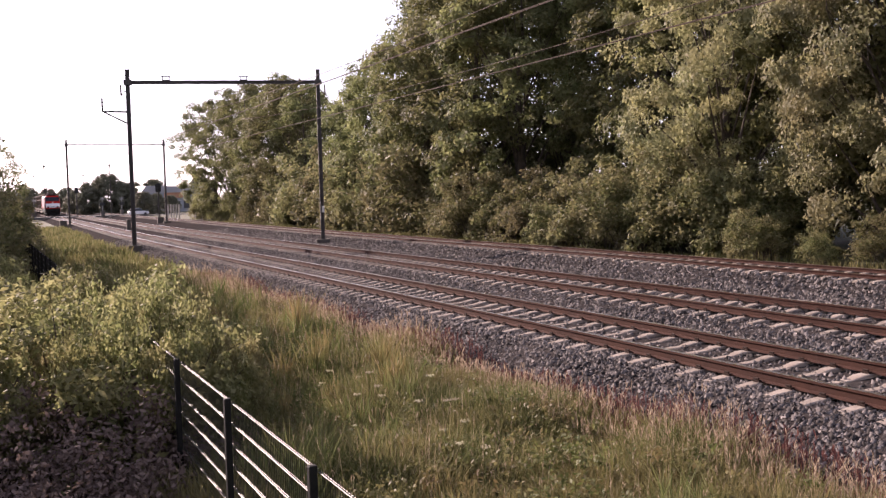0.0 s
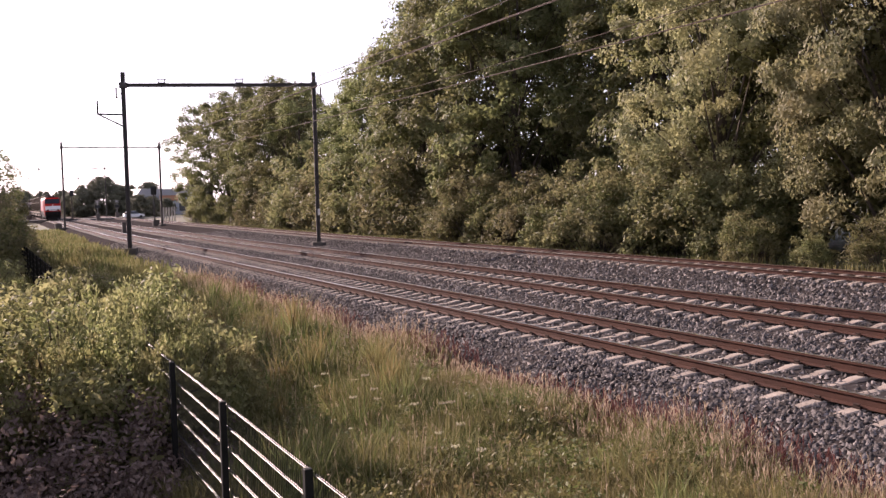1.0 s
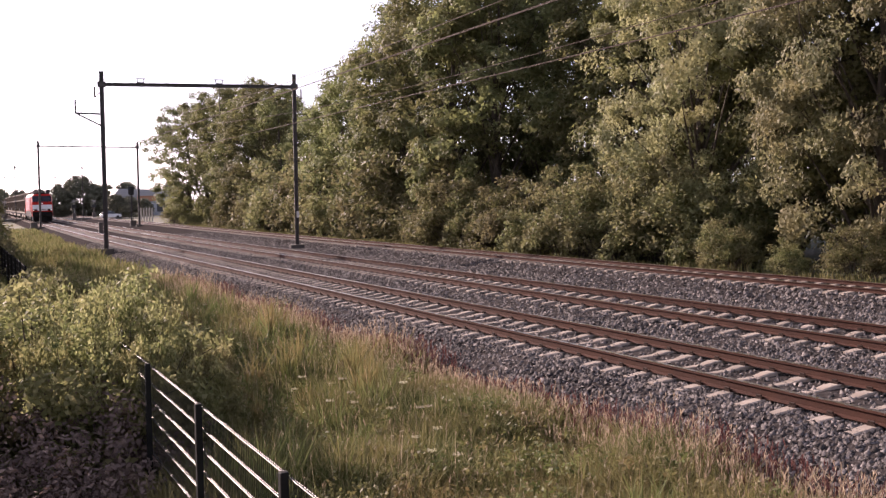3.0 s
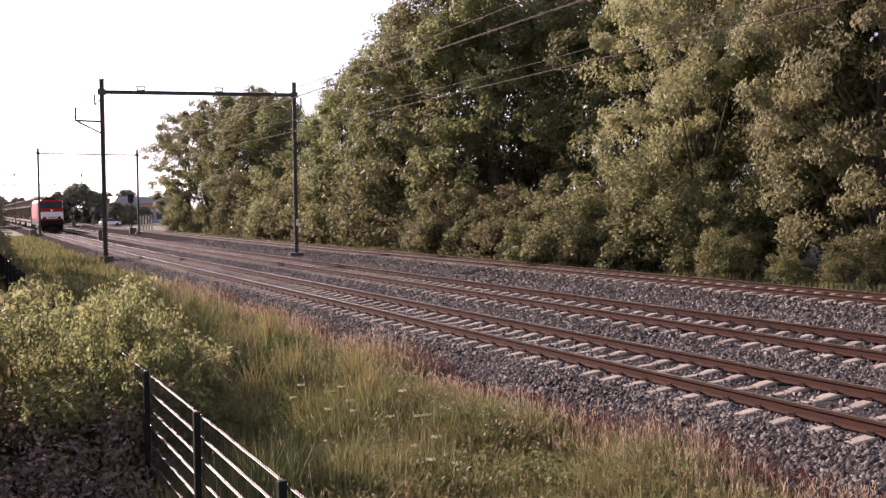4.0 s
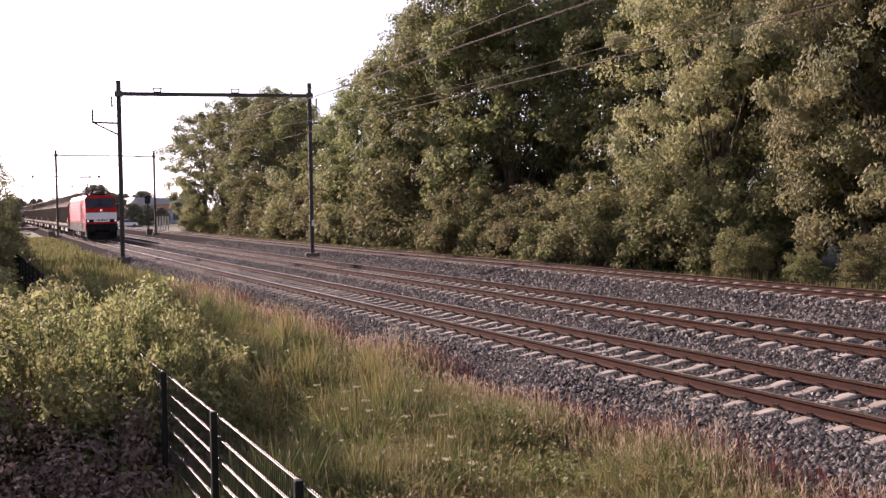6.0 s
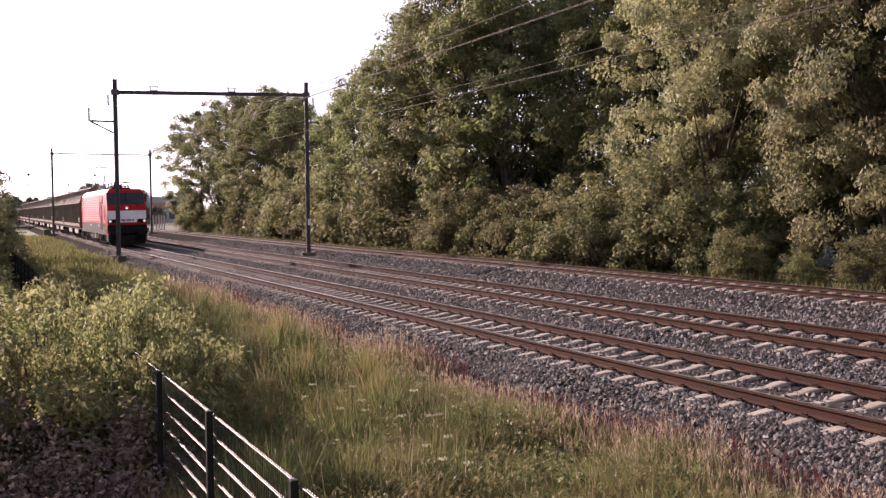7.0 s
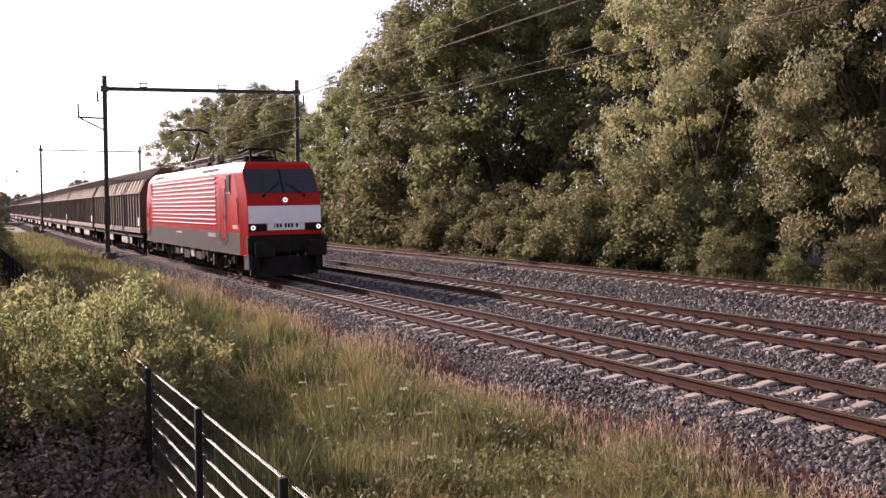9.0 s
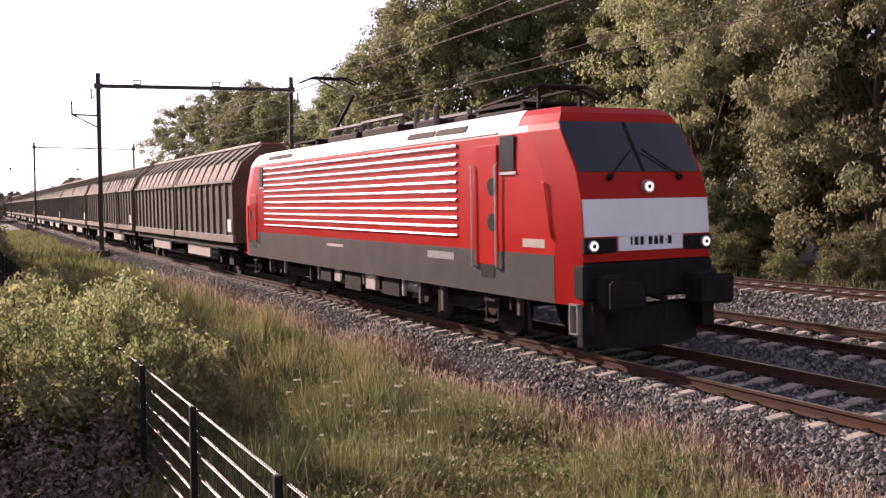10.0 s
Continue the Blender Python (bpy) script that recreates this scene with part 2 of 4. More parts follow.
def sleeper_mesh():
    """Concrete block with thicker seats under the rails and a lower waist."""
    bm = bmesh.new()
    prof = [(-1.25, -0.02, 0.085), (-0.95, 0.0, 0.10), (-0.5, 0.0, 0.10), (-0.3, -0.035, 0.085), (0.3, -0.035, 0.085), (0.5, 0.0, 0.10), (0.95, 0.0, 0.10), (1.25, -0.02, 0.085)]
    rings = [[bm.verts.new((x, -w, z - 0.012)), bm.verts.new((x, -w + 0.025, z)), bm.verts.new((x, w - 0.025, z)), bm.verts.new((x, w, z - 0.012)),
              bm.verts.new((x, w + 0.02, z - 0.2)), bm.verts.new((x, -w - 0.02, z - 0.2))] for x, z, w in prof]
    for a, b in zip(rings, rings[1:]):
        for i in range(6):
            bm.faces.new((a[i], b[i], b[(i + 1) % 6], a[(i + 1) % 6]))
    bm.faces.new(rings[0][::-1])
    bm.faces.new(rings[-1])
    bmesh.ops.recalc_face_normals(bm, faces=bm.faces)
    me = bpy.data.meshes.new("sleeper")
    bm.to_mesh(me)
    bm.free()
    me.materials.append(M_conc)
    return me


def clip_mesh():
    bm = bmesh.new()
    for s in (-1, 1):
        box(bm, s * 0.085 - 0.03, s * 0.085 + 0.03, -0.06, 0.06, -0.004, 0.03)
        rod(bm, (s * 0.10, -0.045, 0.05), (s * 0.10, 0.045, 0.05), 0.016, seg=5)
    me = bpy.data.meshes.new("rail_clip")
    bm.to_mesh(me)
    bm.free()
    me.materials.append(M_clip)
    return me


SLEEPER, CLIP = sleeper_mesh(), clip_mesh()


def build_track(i, near):
    cx, z0, cant = TRACKS[i]
    tr = tagged(empty("railway_track"), ["canted track with rusty rails on pale concrete sleepers", "middle track with rusty rails on concrete sleepers",
                "little used far track with rusty rails beside the bushes"][i], "railway track", "railway tracks", "structure")
    for s in (-1, 1):
        rail_mesh(cx + s * 0.7535, z0 + s * cant / 2, tr, tall=0.72 if i == 2 else 1.0)
    roll = math.degrees(math.atan2(cant, 1.507))
    far = []
    ys = []
    y = 14.356 - 0.602 * 34 + 0.23 * i
    while y < 260:
        ys.append(y)
        y += 0.602
    for n, y in enumerate(ys):
        m = pose(cx + bend(y) + random.uniform(-0.012, 0.012), y + random.uniform(-0.015, 0.015), z0 - (0.121 if i == 2 else 0.168), 0, -roll, random.uniform(-0.5, 0.5))
        if n < near:
            s = link("sleeper", SLEEPER, None, tr)
            s.matrix_basis = m
            if y < 45 and i < 2:
                for q in (-1, 1):
                    c = link("rail_clip", CLIP, None, s)
                    c.matrix_basis = pose(q * 0.7535, 0, 0.002)
        else:
            far.append(m)
    v, f = [], []
    for m in far:
        b = len(v)
        v += [m @ vv.co for vv in SLEEPER.vertices]
        f += [[b + q for q in p.vertices] for p in SLEEPER.polygons]
    tagged(raw("far_sleepers", v, f, M_conc, tr), kind="stuff")
    return tr


for i, near in enumerate((160, 150, 130)):
    build_track(i, near)

# ---- overhead line portals ----


def lattice_mast(bm, x, y, z0, z1, w=0.12):
    box(bm, x - w, x - w + 0.05, y - w, y + w, z0, z1)
    box(bm, x + w - 0.05, x + w, y - w, y + w, z0, z1)
    box(bm, x - w, x + w, y - 0.02, y + 0.02, z0, z1)


def portal(y, xl, xr, top, beam, arm=True, detail=True, label="", skew=0.0):
    """A pair of masts and a beam; skew turns it about the near mast."""
    dx = bend(y)
    p = tagged(empty("overhead_line_portal", pose(dx, y, 0) @ pose(xl, 0, 0, 0, 0, -skew) @ pose(-xl, 0, 0)), label, "catenary portal", "overhead line portals")
    hangs = [xl + (c - xl) / math.cos(radians(skew)) for c in (10.63, 15.17)]
    for x in (xl, xr):
        part("mast", one(lattice_mast, x, 0, -0.35, top, 0.12 if y < 150 else 0.07), M_mast, p)
        part("foundation", one(box, x - 0.42, x + 0.42, -0.4, 0.4, -0.7, -0.12, 0.04), M_found, p)
        bm = bmesh.new()
        box(bm, x - 0.22, x + 0.22, -0.17, 0.17, beam - 0.16, beam + 0.16)
        part("bracket", bm, M_mast, p)
    bm = bmesh.new()
    h = 0.085 if detail else 0.05
    box(bm, xl, xr, -0.1, 0.1, beam + h - 0.02, beam + h + 0.02)
    box(bm, xl, xr, -0.1, 0.1, beam - h - 0.02, beam - h + 0.02)
    box(bm, xl, xr, -0.02, 0.02, beam - h, beam + h)
    for k in range(9):
        x = xl + (xr - xl) * (k + 0.5) / 9
        box(bm, x - 0.02, x + 0.02, -0.1, 0.1, beam - h, beam + h)
    part("beam", bm, M_mast, p)
    if detail:
        for x in hangs:
            bm = bmesh.new()
            box(bm, x - 0.22, x + 0.22, -0.1, 0.1, beam + 0.11, beam + 0.16)
            for s in (-1, 1):
                rod(bm, (x + s * 0.2, 0, beam + 0.1), (x + s * 0.2, 0, beam + 0.38), 0.03, seg=5)
            rod(bm, (x - 0.3, 0, beam + 0.37), (x + 0.3, 0, beam + 0.37), 0.035, seg=5)
            part("wire_support", bm, M_mast, p)
    if detail:
        for x, s in ((xl, -1), (xr, 1)):
            bm = bmesh.new()
            rod(bm, (x + s * 0.15, 0, 9.4), (x + s * 0.42, 0, 9.1), 0.03, seg=6)
            rod(bm, (x + s * 0.42, 0, 9.1), (x + s * 0.42, 0, 9.75), 0.05, seg=8)
            part("insulator", bm, M_insul, p)
    for c in hangs:
        bm = bmesh.new()
        rod(bm, (c, 0, beam - 0.1), (c, 0, 7.7), 0.016, seg=5)
        part("hanger", bm, M_mast, p)
    if arm:
        bm = bmesh.new()
        z = beam - 1.8
        rod(bm, (xl, 0, z), (xl - 1.55, 0, z + 0.05), 0.055, seg=6)
        rod(bm, (xl, 0, z - 0.75), (xl - 1.45, 0, z), 0.045, seg=6)
        rod(bm, (xl - 1.55, 0, z), (xl - 1.55, 0, z + 0.85), 0.055, seg=6)
        part("feeder_arm", bm, M_mast, p)
        bm = bmesh.new()
        for q in range(3):
            rod(bm, (xl - 1.55, 0, z + 0.15 + 0.12 * q), (xl - 1.55, 0, z + 0.22 + 0.12 * q), 0.07, 0.04, 8)
        part("insulator", bm, M_insul, p)
    if detail:
        part("number_plate", one(box, xr - 0.02, xr + 0.14, -0.19, -0.16, 1.6, 2.0), M_plate, p, "small white plate")
    return p


M_plate = mat("white_plate", (0.75, 0.74, 0.7), (0.65, 0.63, 0.6), 0.6, 4)
portal(61.5, 8.42, 20.05, 10.7, 9.9, label="tall dark steel lattice portal carrying overhead wires", skew=15.0)
portal(129.0, 8.85, 20.8, 10.6, 9.95, arm=False, detail=False, label="distant dark steel portal over both tracks")
portal(196.0, 8.5, 20.4, 10.3, 9.7, arm=False, detail=False, label="far thin steel portal beyond the crossing")
portal(264.0, 8.5, 20.4, 10.3, 9.7, arm=False, detail=False, label="far thin steel portal in the haze")
portal(-6.0, 8.45, 20.25, 10.55, 9.85, arm=False, detail=False, label="steel portal carrying overhead wires")


def tube(pts, r, seg=5):
    """One bent tube through the points."""
    v, f = [], []
    for p in pts:
        for k in range(seg):
            q = 2 * math.pi * k / seg
            v.append((p[0] + r * math.cos(q), p[1], p[2] + r * math.sin(q)))
    for i in range(len(pts) - 1):
        for k in range(seg):
            f.append((i * seg + k, i * seg + (k + 1) % seg, (i + 1) * seg + (k + 1) % seg, (i + 1) * seg + k))
    return v, f


def wire(name, x, zf, ys, r, parent):
    v, f = tube([(x + bend(y), y, zf(y)) for y in ys], r)
    return raw(name, v, f, M_wire, parent)


SPANS = [(-6.0, 61.5), (61.5, 129.0), (129.0, 196.0), (196.0, 264.0)]


def sag(y, top, depth):
    for a, b in SPANS:
        if a <= y <= b:
            u = (y - a) / (b - a)
            return top - 4 * depth * u * (1 - u)
    return top


WY = [-6 + 67.5 * i / 14 for i in range(15)] + [61.5 + 67.5 * i / 8 for i in range(1, 9)] + [129 + 67 * i / 6 for i in range(1, 7)]
for cx in (10.63, 15.17):
    cat = tagged(empty("overhead_wire"), "thin brown overhead contact and catenary wires", "overhead wire", "overhead wires")
    wire("contact_wire", cx - 0.03, lambda y: sag(y, 6.5, 0.05), WY, 0.009, cat)
    wire("contact_wire", cx + 0.03, lambda y: sag(y, 6.5, 0.05), WY, 0.009, cat)
    wire("catenary_wire", cx, lambda y: sag(y, 7.7, 0.95), WY, 0.010, cat)
    for k in range(1, 19):
        y = -6 + 6.75 * k
        if k % 10:
            part("dropper", one(rod, (cx + bend(y), y, sag(y, 6.5, 0.05)), (cx + bend(y), y, sag(y, 7.7, 0.95)), 0.005, seg=4), M_wire, cat)


# ---- trees and shrubs ----
rng = np.random.default_rng(7)


def leaves(centres, radii, per, size, droop=0.0, outward=None, corners=4):
    """Loose leaf faces round clump centres, three or four corners each."""
    c = np.repeat(centres, per, axis=0)
    r = np.repeat(radii, per)[:, None]
    k = len(c)
    d = rng.normal(size=(k, 3))
    d /= np.linalg.norm(d, axis=1)[:, None]
    pos = c + d * r * rng.random((k, 1)) ** 0.45 * np.array([1, 1, 0.75])
    n = d * 0.5 + rng.normal(size=(k, 3)) * 0.55 + np.array([0, 0, 0.45])
    if outward is not None:
        n = n + np.repeat(outward, per, axis=0) * 0.9
    n /= np.linalg.norm(n, axis=1)[:, None]
    t = np.cross(n, rng.normal(size=(k, 3)))
    t[:, 2] -= droop
    t /= np.linalg.norm(t, axis=1)[:, None]
    b = np.cross(n, t)
    s = size * (0.6 + 0.8 * rng.random((k, 1)))
    if corners == 3:
        out = np.stack([pos - t * s, pos + t * s * 0.7 + b * s * 0.55, pos + t * s * 0.7 - b * s * 0.55], 1)
    else:
        out = np.stack([pos - t * s, pos + b * s * 0.5, pos + t * s, pos - b * s * 0.5], 1)
    return out.reshape(-1, 3)


def make_tree(label, height, width, clumps, per, size, leaf, low=0.12, droop=0.0, lean=0.0, seed=1, clump_r=1.0):
    r = random.Random(seed)
    t = tagged(empty("tree"), label, "tree", "trees of the lineside wood")
    bm = bmesh.new()
    pts = [Vector((lean * (i / 6) ** 2 + r.uniform(-0.15, 0.15) * i / 3, r.uniform(-0.15, 0.15) * i / 3, -0.6 + height * 0.85 * i / 6)) for i in range(7)]
    base = 0.018 * height + 0.03
    for i, (a, b) in enumerate(zip(pts, pts[1:])):
        rod(bm, a, b, base * (1 - i / 7), base * (1 - (i + 1) / 7) + 0.01, 8)
    cs, rs, ns = [], [], []
    boughs = max(8, clumps // 8)
    for k in range(boughs):
        h = low + (0.96 - low) * ((k + 0.5 * r.random()) / boughs) ** 0.9
        env = math.sin(math.pi * min(1, 0.16 + 0.84 * h) ** 1.2) ** 0.65
        a = k * 2.4 + r.uniform(-0.5, 0.5)
        lobe = width * 0.2 * (0.55 + 0.45 * env) * r.uniform(0.8, 1.25)
        rad = max(0.0, width / 2 * env * r.uniform(0.8, 1.1) - lobe * 0.6)
        c = Vector((lean * h * h + math.cos(a) * rad, math.sin(a) * rad, height * h))
        j = min(5, max(0, int(h * 6 - 1)))
        mid = pts[j].lerp(c, 0.55) + Vector((0, 0, 0.4))
        rod(bm, pts[j], mid, base * 0.42 * (1.1 - h), base * 0.26 * (1.1 - h), 5)
        rod(bm, mid, c, base * 0.26 * (1.1 - h), 0.015, 5)
        for q in range(clumps // boughs):
            d = Vector((r.gauss(0, 1), r.gauss(0, 1), r.gauss(0.25, 0.9))).normalized()
            d = (d + Vector((math.cos(a), math.sin(a), 0)) * 0.45).normalized()
            p = c + Vector((d.x * lobe, d.y * lobe, d.z * lobe * 0.85)) * r.uniform(0.7, 1.05)
            cs.append(p)
            ns.append(d)
            rs.append(clump_r * r.uniform(0.45, 0.85))
            if q % 4 == 0:
                rod(bm, c, p, 0.025, 0.008, 4)
    part("trunk", bm, M_bark, t)
    quads("crown", leaves(np.array([tuple(c) for c in cs]), np.array(rs), per, size, droop, np.array([tuple(d) for d in ns]), 3), 3, leaf, t)
    return t


def make_bush(label, w, d, h, clumps, per, size, leaf, seed=1, clump_r=0.5, name="shrub", group="shrubs along the wood", corners=3):
    r = random.Random(seed)
    t = tagged(empty(name), label, "shrub", group)
    bm = bmesh.new()
    cs, rs = [], []
    for k in range(clumps):
        a = r.uniform(0, 2 * math.pi)
        q = math.sqrt(r.random())
        z = h * math.sqrt(max(0.05, 1 - q ** 4)) * r.uniform(0.3, 1.0) * (0.85 + 0.75 * noise.noise((math.cos(a) * q * 3 + seed, math.sin(a) * q * 3, 3)))
        p = Vector((math.cos(a) * q * w / 2, math.sin(a) * q * d / 2, z))
        cs.append(p)
        rs.append(clump_r * r.uniform(0.6, 1.2))
        if k % 2 == 0:
            s = Vector((p.x * 0.3, p.y * 0.3, -0.3))
            m = s.lerp(p, 0.5) + Vector((0, 0, 0.15 * h))
            rod(bm, s, m, 0.022, 0.014, 5)
            rod(bm, m, p, 0.014, 0.005, 5)
    part("branchwork", bm, M_bark, t)
    quads("foliage", leaves(np.array([tuple(c) for c in cs]), np.array(rs), per, size, corners=corners), corners, leaf, t)
    return t


OAK = [make_tree("tall dense broadleaf tree with dark green crown", 18, 11.3, 260, 105, 0.15, M_leafA, seed=s, clump_r=1.25, low=0.1) for s in (3, 11)]
BIRCH = [make_tree("tall birch-like tree with pale drooping foliage", 17.5, 10, 290, 190, 0.105, M_leafB, low=0.08, droop=0.8, seed=s, clump_r=1.15) for s in (5, 23)]
THIN = make_tree("slender tree with an open airy crown", 16, 8, 120, 80, 0.15, M_leafA, low=0.25, seed=31, clump_r=1.15)
SHRUB = [make_bush("wild shrub with dull green leaves beside the track", 4.8, 4.2, 3.6, 95, 100, 0.085, M_leafC, seed=s, clump_r=0.58) for s in (2, 8)]
rnd = random.Random(42)


SET = set()


def place(protos, rows):
    """Sets each prototype at its first row and copies at the others: (kind, x, y, scale)."""
    for k, x, y, s in rows:
        m = pose(x + bend(y), y, -0.35, 0, 0, rnd.uniform(0, 360))
        if protos[k] in SET:
            ob = copy_thing(protos[k], m)
        else:
            ob = protos[k]
            ob.matrix_basis = m
            SET.add(ob)
        ob.scale = (s * rnd.uniform(0.93, 1.07), s * rnd.uniform(0.93, 1.07), s)


# kinds: 0, 1 oak; 2, 3 birch; 4 thin
WOOD = OAK + BIRCH + [THIN]
# front row along the track
place(WOOD, [
    (2, 31.5, 24.6, 0.95), (3, 30.5, 18.0, 1.0), (2, 31.0, 11.5, 1.05), (3, 31.2, 34.2, 0.98), (1, 35.5, 29.0, 1.0), (1, 33, 8, 1.0), (1, 37.0, 40.5, 1.05), (1, 37.0, 46.5, 1.05),
    (0, 32.8, 55.5, 1.08), (1, 32.5, 61.0, 1.12), (4, 31.0, 66.5, 0.95), (0, 33.0, 69.0, 1.06), (1, 32.5, 75.0, 0.92), (0, 32.0, 82.0, 0.78)])
# deeper in the wood
place(WOOD, [
    (0, 37, 34, 1.1), (1, 41, 50, 1.15), (0, 38.5, 58, 1.15), (1, 38, 67, 1.15), (0, 37, 28, 1.1), (1, 38, 21, 1.1), (0, 38, 14, 1.1),
    (4, 36.5, 88, 0.7), (4, 34, 94, 0.78), (4, 37, 99, 0.85), (4, 41, 92, 0.8), (4, 45, 62, 1.3), (4, 46, 52, 1.25), (4, 46, 45, 1.25), (4, 45, 37, 1.25), (4, 45, 30, 1.25), (4, 46, 18, 1.25)])
# the farther clump, and the wood going on behind
place(WOOD, [
    (4, 31.0, 99.0, 0.95), (0, 31.0, 105.0, 0.9), (1, 32.0, 112.0, 0.97), (0, 31.0, 120.0, 0.98), (1, 29.5, 128.0, 0.97), (0, 29.0, 137.0, 0.95), (0, 38, 118, 0.92), (1, 38, 136, 0.92),
    (4, 32, 0, 1.1), (4, 32, -8, 1.1), (4, 32, -16, 1.15), (4, 31, -25, 1.1), (4, 32, -34, 1.1)])
rows = []
y = 11.0
while y < 141:
    rows.append((rnd.randrange(2), 28.0 + rnd.uniform(-0.6, 1.6), y, rnd.uniform(0.8, 1.3) if 32 < y < 54 else rnd.uniform(0.35, 0.7) if y < 30 else rnd.uniform(0.45, 1.1)))
    if 29 < y < 62 and not 39 < y < 51:
        rows.append((rnd.randrange(2), 30.4 + rnd.uniform(-0.6, 1.0), y + 1, rnd.uniform(1.1, 1.6)))
    y += rnd.uniform(2.3, 3.5) * (1.0 if y < 60 else 1.6)
for yy in (65, 69, 73, 77, 81, 85, 89.5, 94, 98.5, 104):
    rows.append((rnd.randrange(2), 29.6 + rnd.uniform(-.5, 1), yy, rnd.uniform(1.7, 2.2)))
place(SHRUB, rows)
# small trees beside the fence and beyond the crossing
HEDGE = make_tree("bushy young tree behind the fence, with unseen copies added mainly for shade", 10.4, 5.6, 130, 75, 0.1, M_leafC, low=0.04, seed=17, clump_r=0.95)
HEDGE.matrix_basis = pose(1.0, 76.0, -1.0)
HEDGE.scale = (0.8, 0.8, 0.84)
# unseen row added left of the view to cast shade on the verge
for x, y, q in ((-3.2, 37.0, 310), (-2.9, 43.0, 20), (-2.5, 49.0, 150), (-2.3, 55.0, 250), (-2.2, 61.0, 80), (-2.1, 67.0, 200)):
    copy_thing(HEDGE, pose(x, y, -1.0, 0, 0, q)).scale = (1.1, 1.1, 1.05)
# unseen trees added behind the camera to close the place round
copy_thing(HEDGE, pose(-6, -9, -1.0, 0, 0, 90))
copy_thing(HEDGE, pose(1, -13, -1.0, 0, 0, 10))
copy_thing(HEDGE, pose(-2, -20, -1.0, 0, 0, 40))
# the four at x -4.0 to -8.0 are unseen, added to shade the brambles
for x, y, s in ((-0.1, 55.0, 1.3), (0.0, 60.5, 1.35), (-1.5, 64, 1.5), (0.2, 69, 1.3), (-0.6, 48.0, 1.25), (-1.2, 41.0, 1.15), (-2.6, 36, 1.1), (-4.0, 32.0, 1.5), (-6.2, 28.0, 1.5), (-5.6, 36.0, 1.6), (-8.0, 24.0, 1.5), (0.6, 80, 1.1), (0.5, 90, 1.2)):
    o = copy_thing(SHRUB[0], pose(x, y, -1.0, 0, 0, rnd.uniform(0, 360)))
    o.scale = (s, s, s)
    tagged(o, "pale green wild shrub overhanging the fence, some added unseen for shade")
# far trees, their haze carried by the leaf colour
FAR = make_tree("distant broadleaf tree beyond the crossing, leaf colour greyed for haze", 10, 9.5, 330, 46, 0.26, M_leafHaze, low=0.03, seed=41, clump_r=1.3)
FAR.matrix_basis = pose(29.5, 258, -0.5)
for x, y, s in ((25.5, 260, 0.8), (33.5, 255, 0.75), (37, 258, 0.62), (22.5, 268, 0.6), (5, 215, 0.55), (1.5, 235, 0.6), (8, 290, 0.66), (-4, 250, 0.6), (14, 330, 0.8), (19, 320, 0.75), (26, 340, 0.8), (11, 310, 0.7),
                (-9, 180, 0.6), (-14, 240, 0.8), (-22, 220, 0.9), (-30, 260, 1.0), (44, 320, 0.9), (52, 330, 1.0), (62, 300, 1.0), (33, 222, 0.5), (36.5, 226, 0.46), (40, 228, 0.42), (46, 226, 0.4), (50, 210, 0.45), (4, 205, 0.42), (-1, 200, 0.5)):
    o = copy_thing(FAR, pose(x, y, -0.5, 0, 0, rnd.uniform(0, 360)))
    o.scale = (s, s, s)

# ---- near bramble, fence, grass ----
BRAMBLE = make_bush("dense bramble thicket overgrowing the fence", 5.6, 7.0, 2.3, 360, 80, 0.05, M_leafD, seed=4, clump_r=0.34, name="bramble_thicket", group="brambles", corners=4)
BRAMBLE_B = make_bush("loose bramble thicket beside the fence", 5.6, 7.0, 2.3, 280, 105, 0.056, M_leafD, seed=6, clump_r=0.42, name="bramble_thicket", group="brambles")
BRAMBLE_B.matrix_basis = pose(-7.5, 12.0, -0.95)
BRAMBLE.matrix_basis = pose(1.05, 14.7, -0.95)
for x, y, q, sx, sz in ((1.5, 13.4, 20, 0.52, 0.95), (2.5, 13.6, 250, 0.36, 0.82), (1.9, 12.9, 75, 0.42, 0.9), (2.0, 15.2, 140, 0.42, 0.95), (-0.6, 13.0, 310, 0.6, 0.9), (1.5, 17.2, 190, 0.5, 0.95), (-2.4, 12.4, 130, 0.9, 0.9), (-4.9, 15.5, 40, 1.0, 0.95), (1.3, 20.5, 60, 0.8, 0.9), (-1.8, 19.0, 210, 1.0, 1.0), (-0.9, 27.5, 200, 0.8, 0.98), (-1.2, 33.5, 20, 0.85, 1.05), (-3.6, 26.5, 90, 1.0, 1.05)):
    o = copy_thing(BRAMBLE if y < 15 and x > -3 else BRAMBLE_B, pose(x, y, -0.95, 0, 0, q))
    o.scale = (sx, sx, sz)


# brown dead canes and leaves, added to darken the shaded inside of the thicket
hx, hy = rng.uniform(-4.5, 2.7, 1700), rng.uniform(8.9, 13.6, 1700)
hz = -0.95 + rng.random(1700) * np.clip((hy - 8.5) * 0.4, 0.15, 1.3) * np.where(hx > 1.8, 0.6, 1.0)
tagged(quads("thicket_litter", leaves(np.stack([hx, hy, hz], 1), rng.uniform(0.15, 0.35, 1700), 34, 0.04), 4, M_dead), "dead brown canes and leaves added for the dark shade under the brambles", "undergrowth", kind="stuff")


def shared(name, bm, material):
    me = bpy.data.meshes.new(name)
    bm.to_mesh(me)
    bm.free()
    me.materials.append(material)
    return me


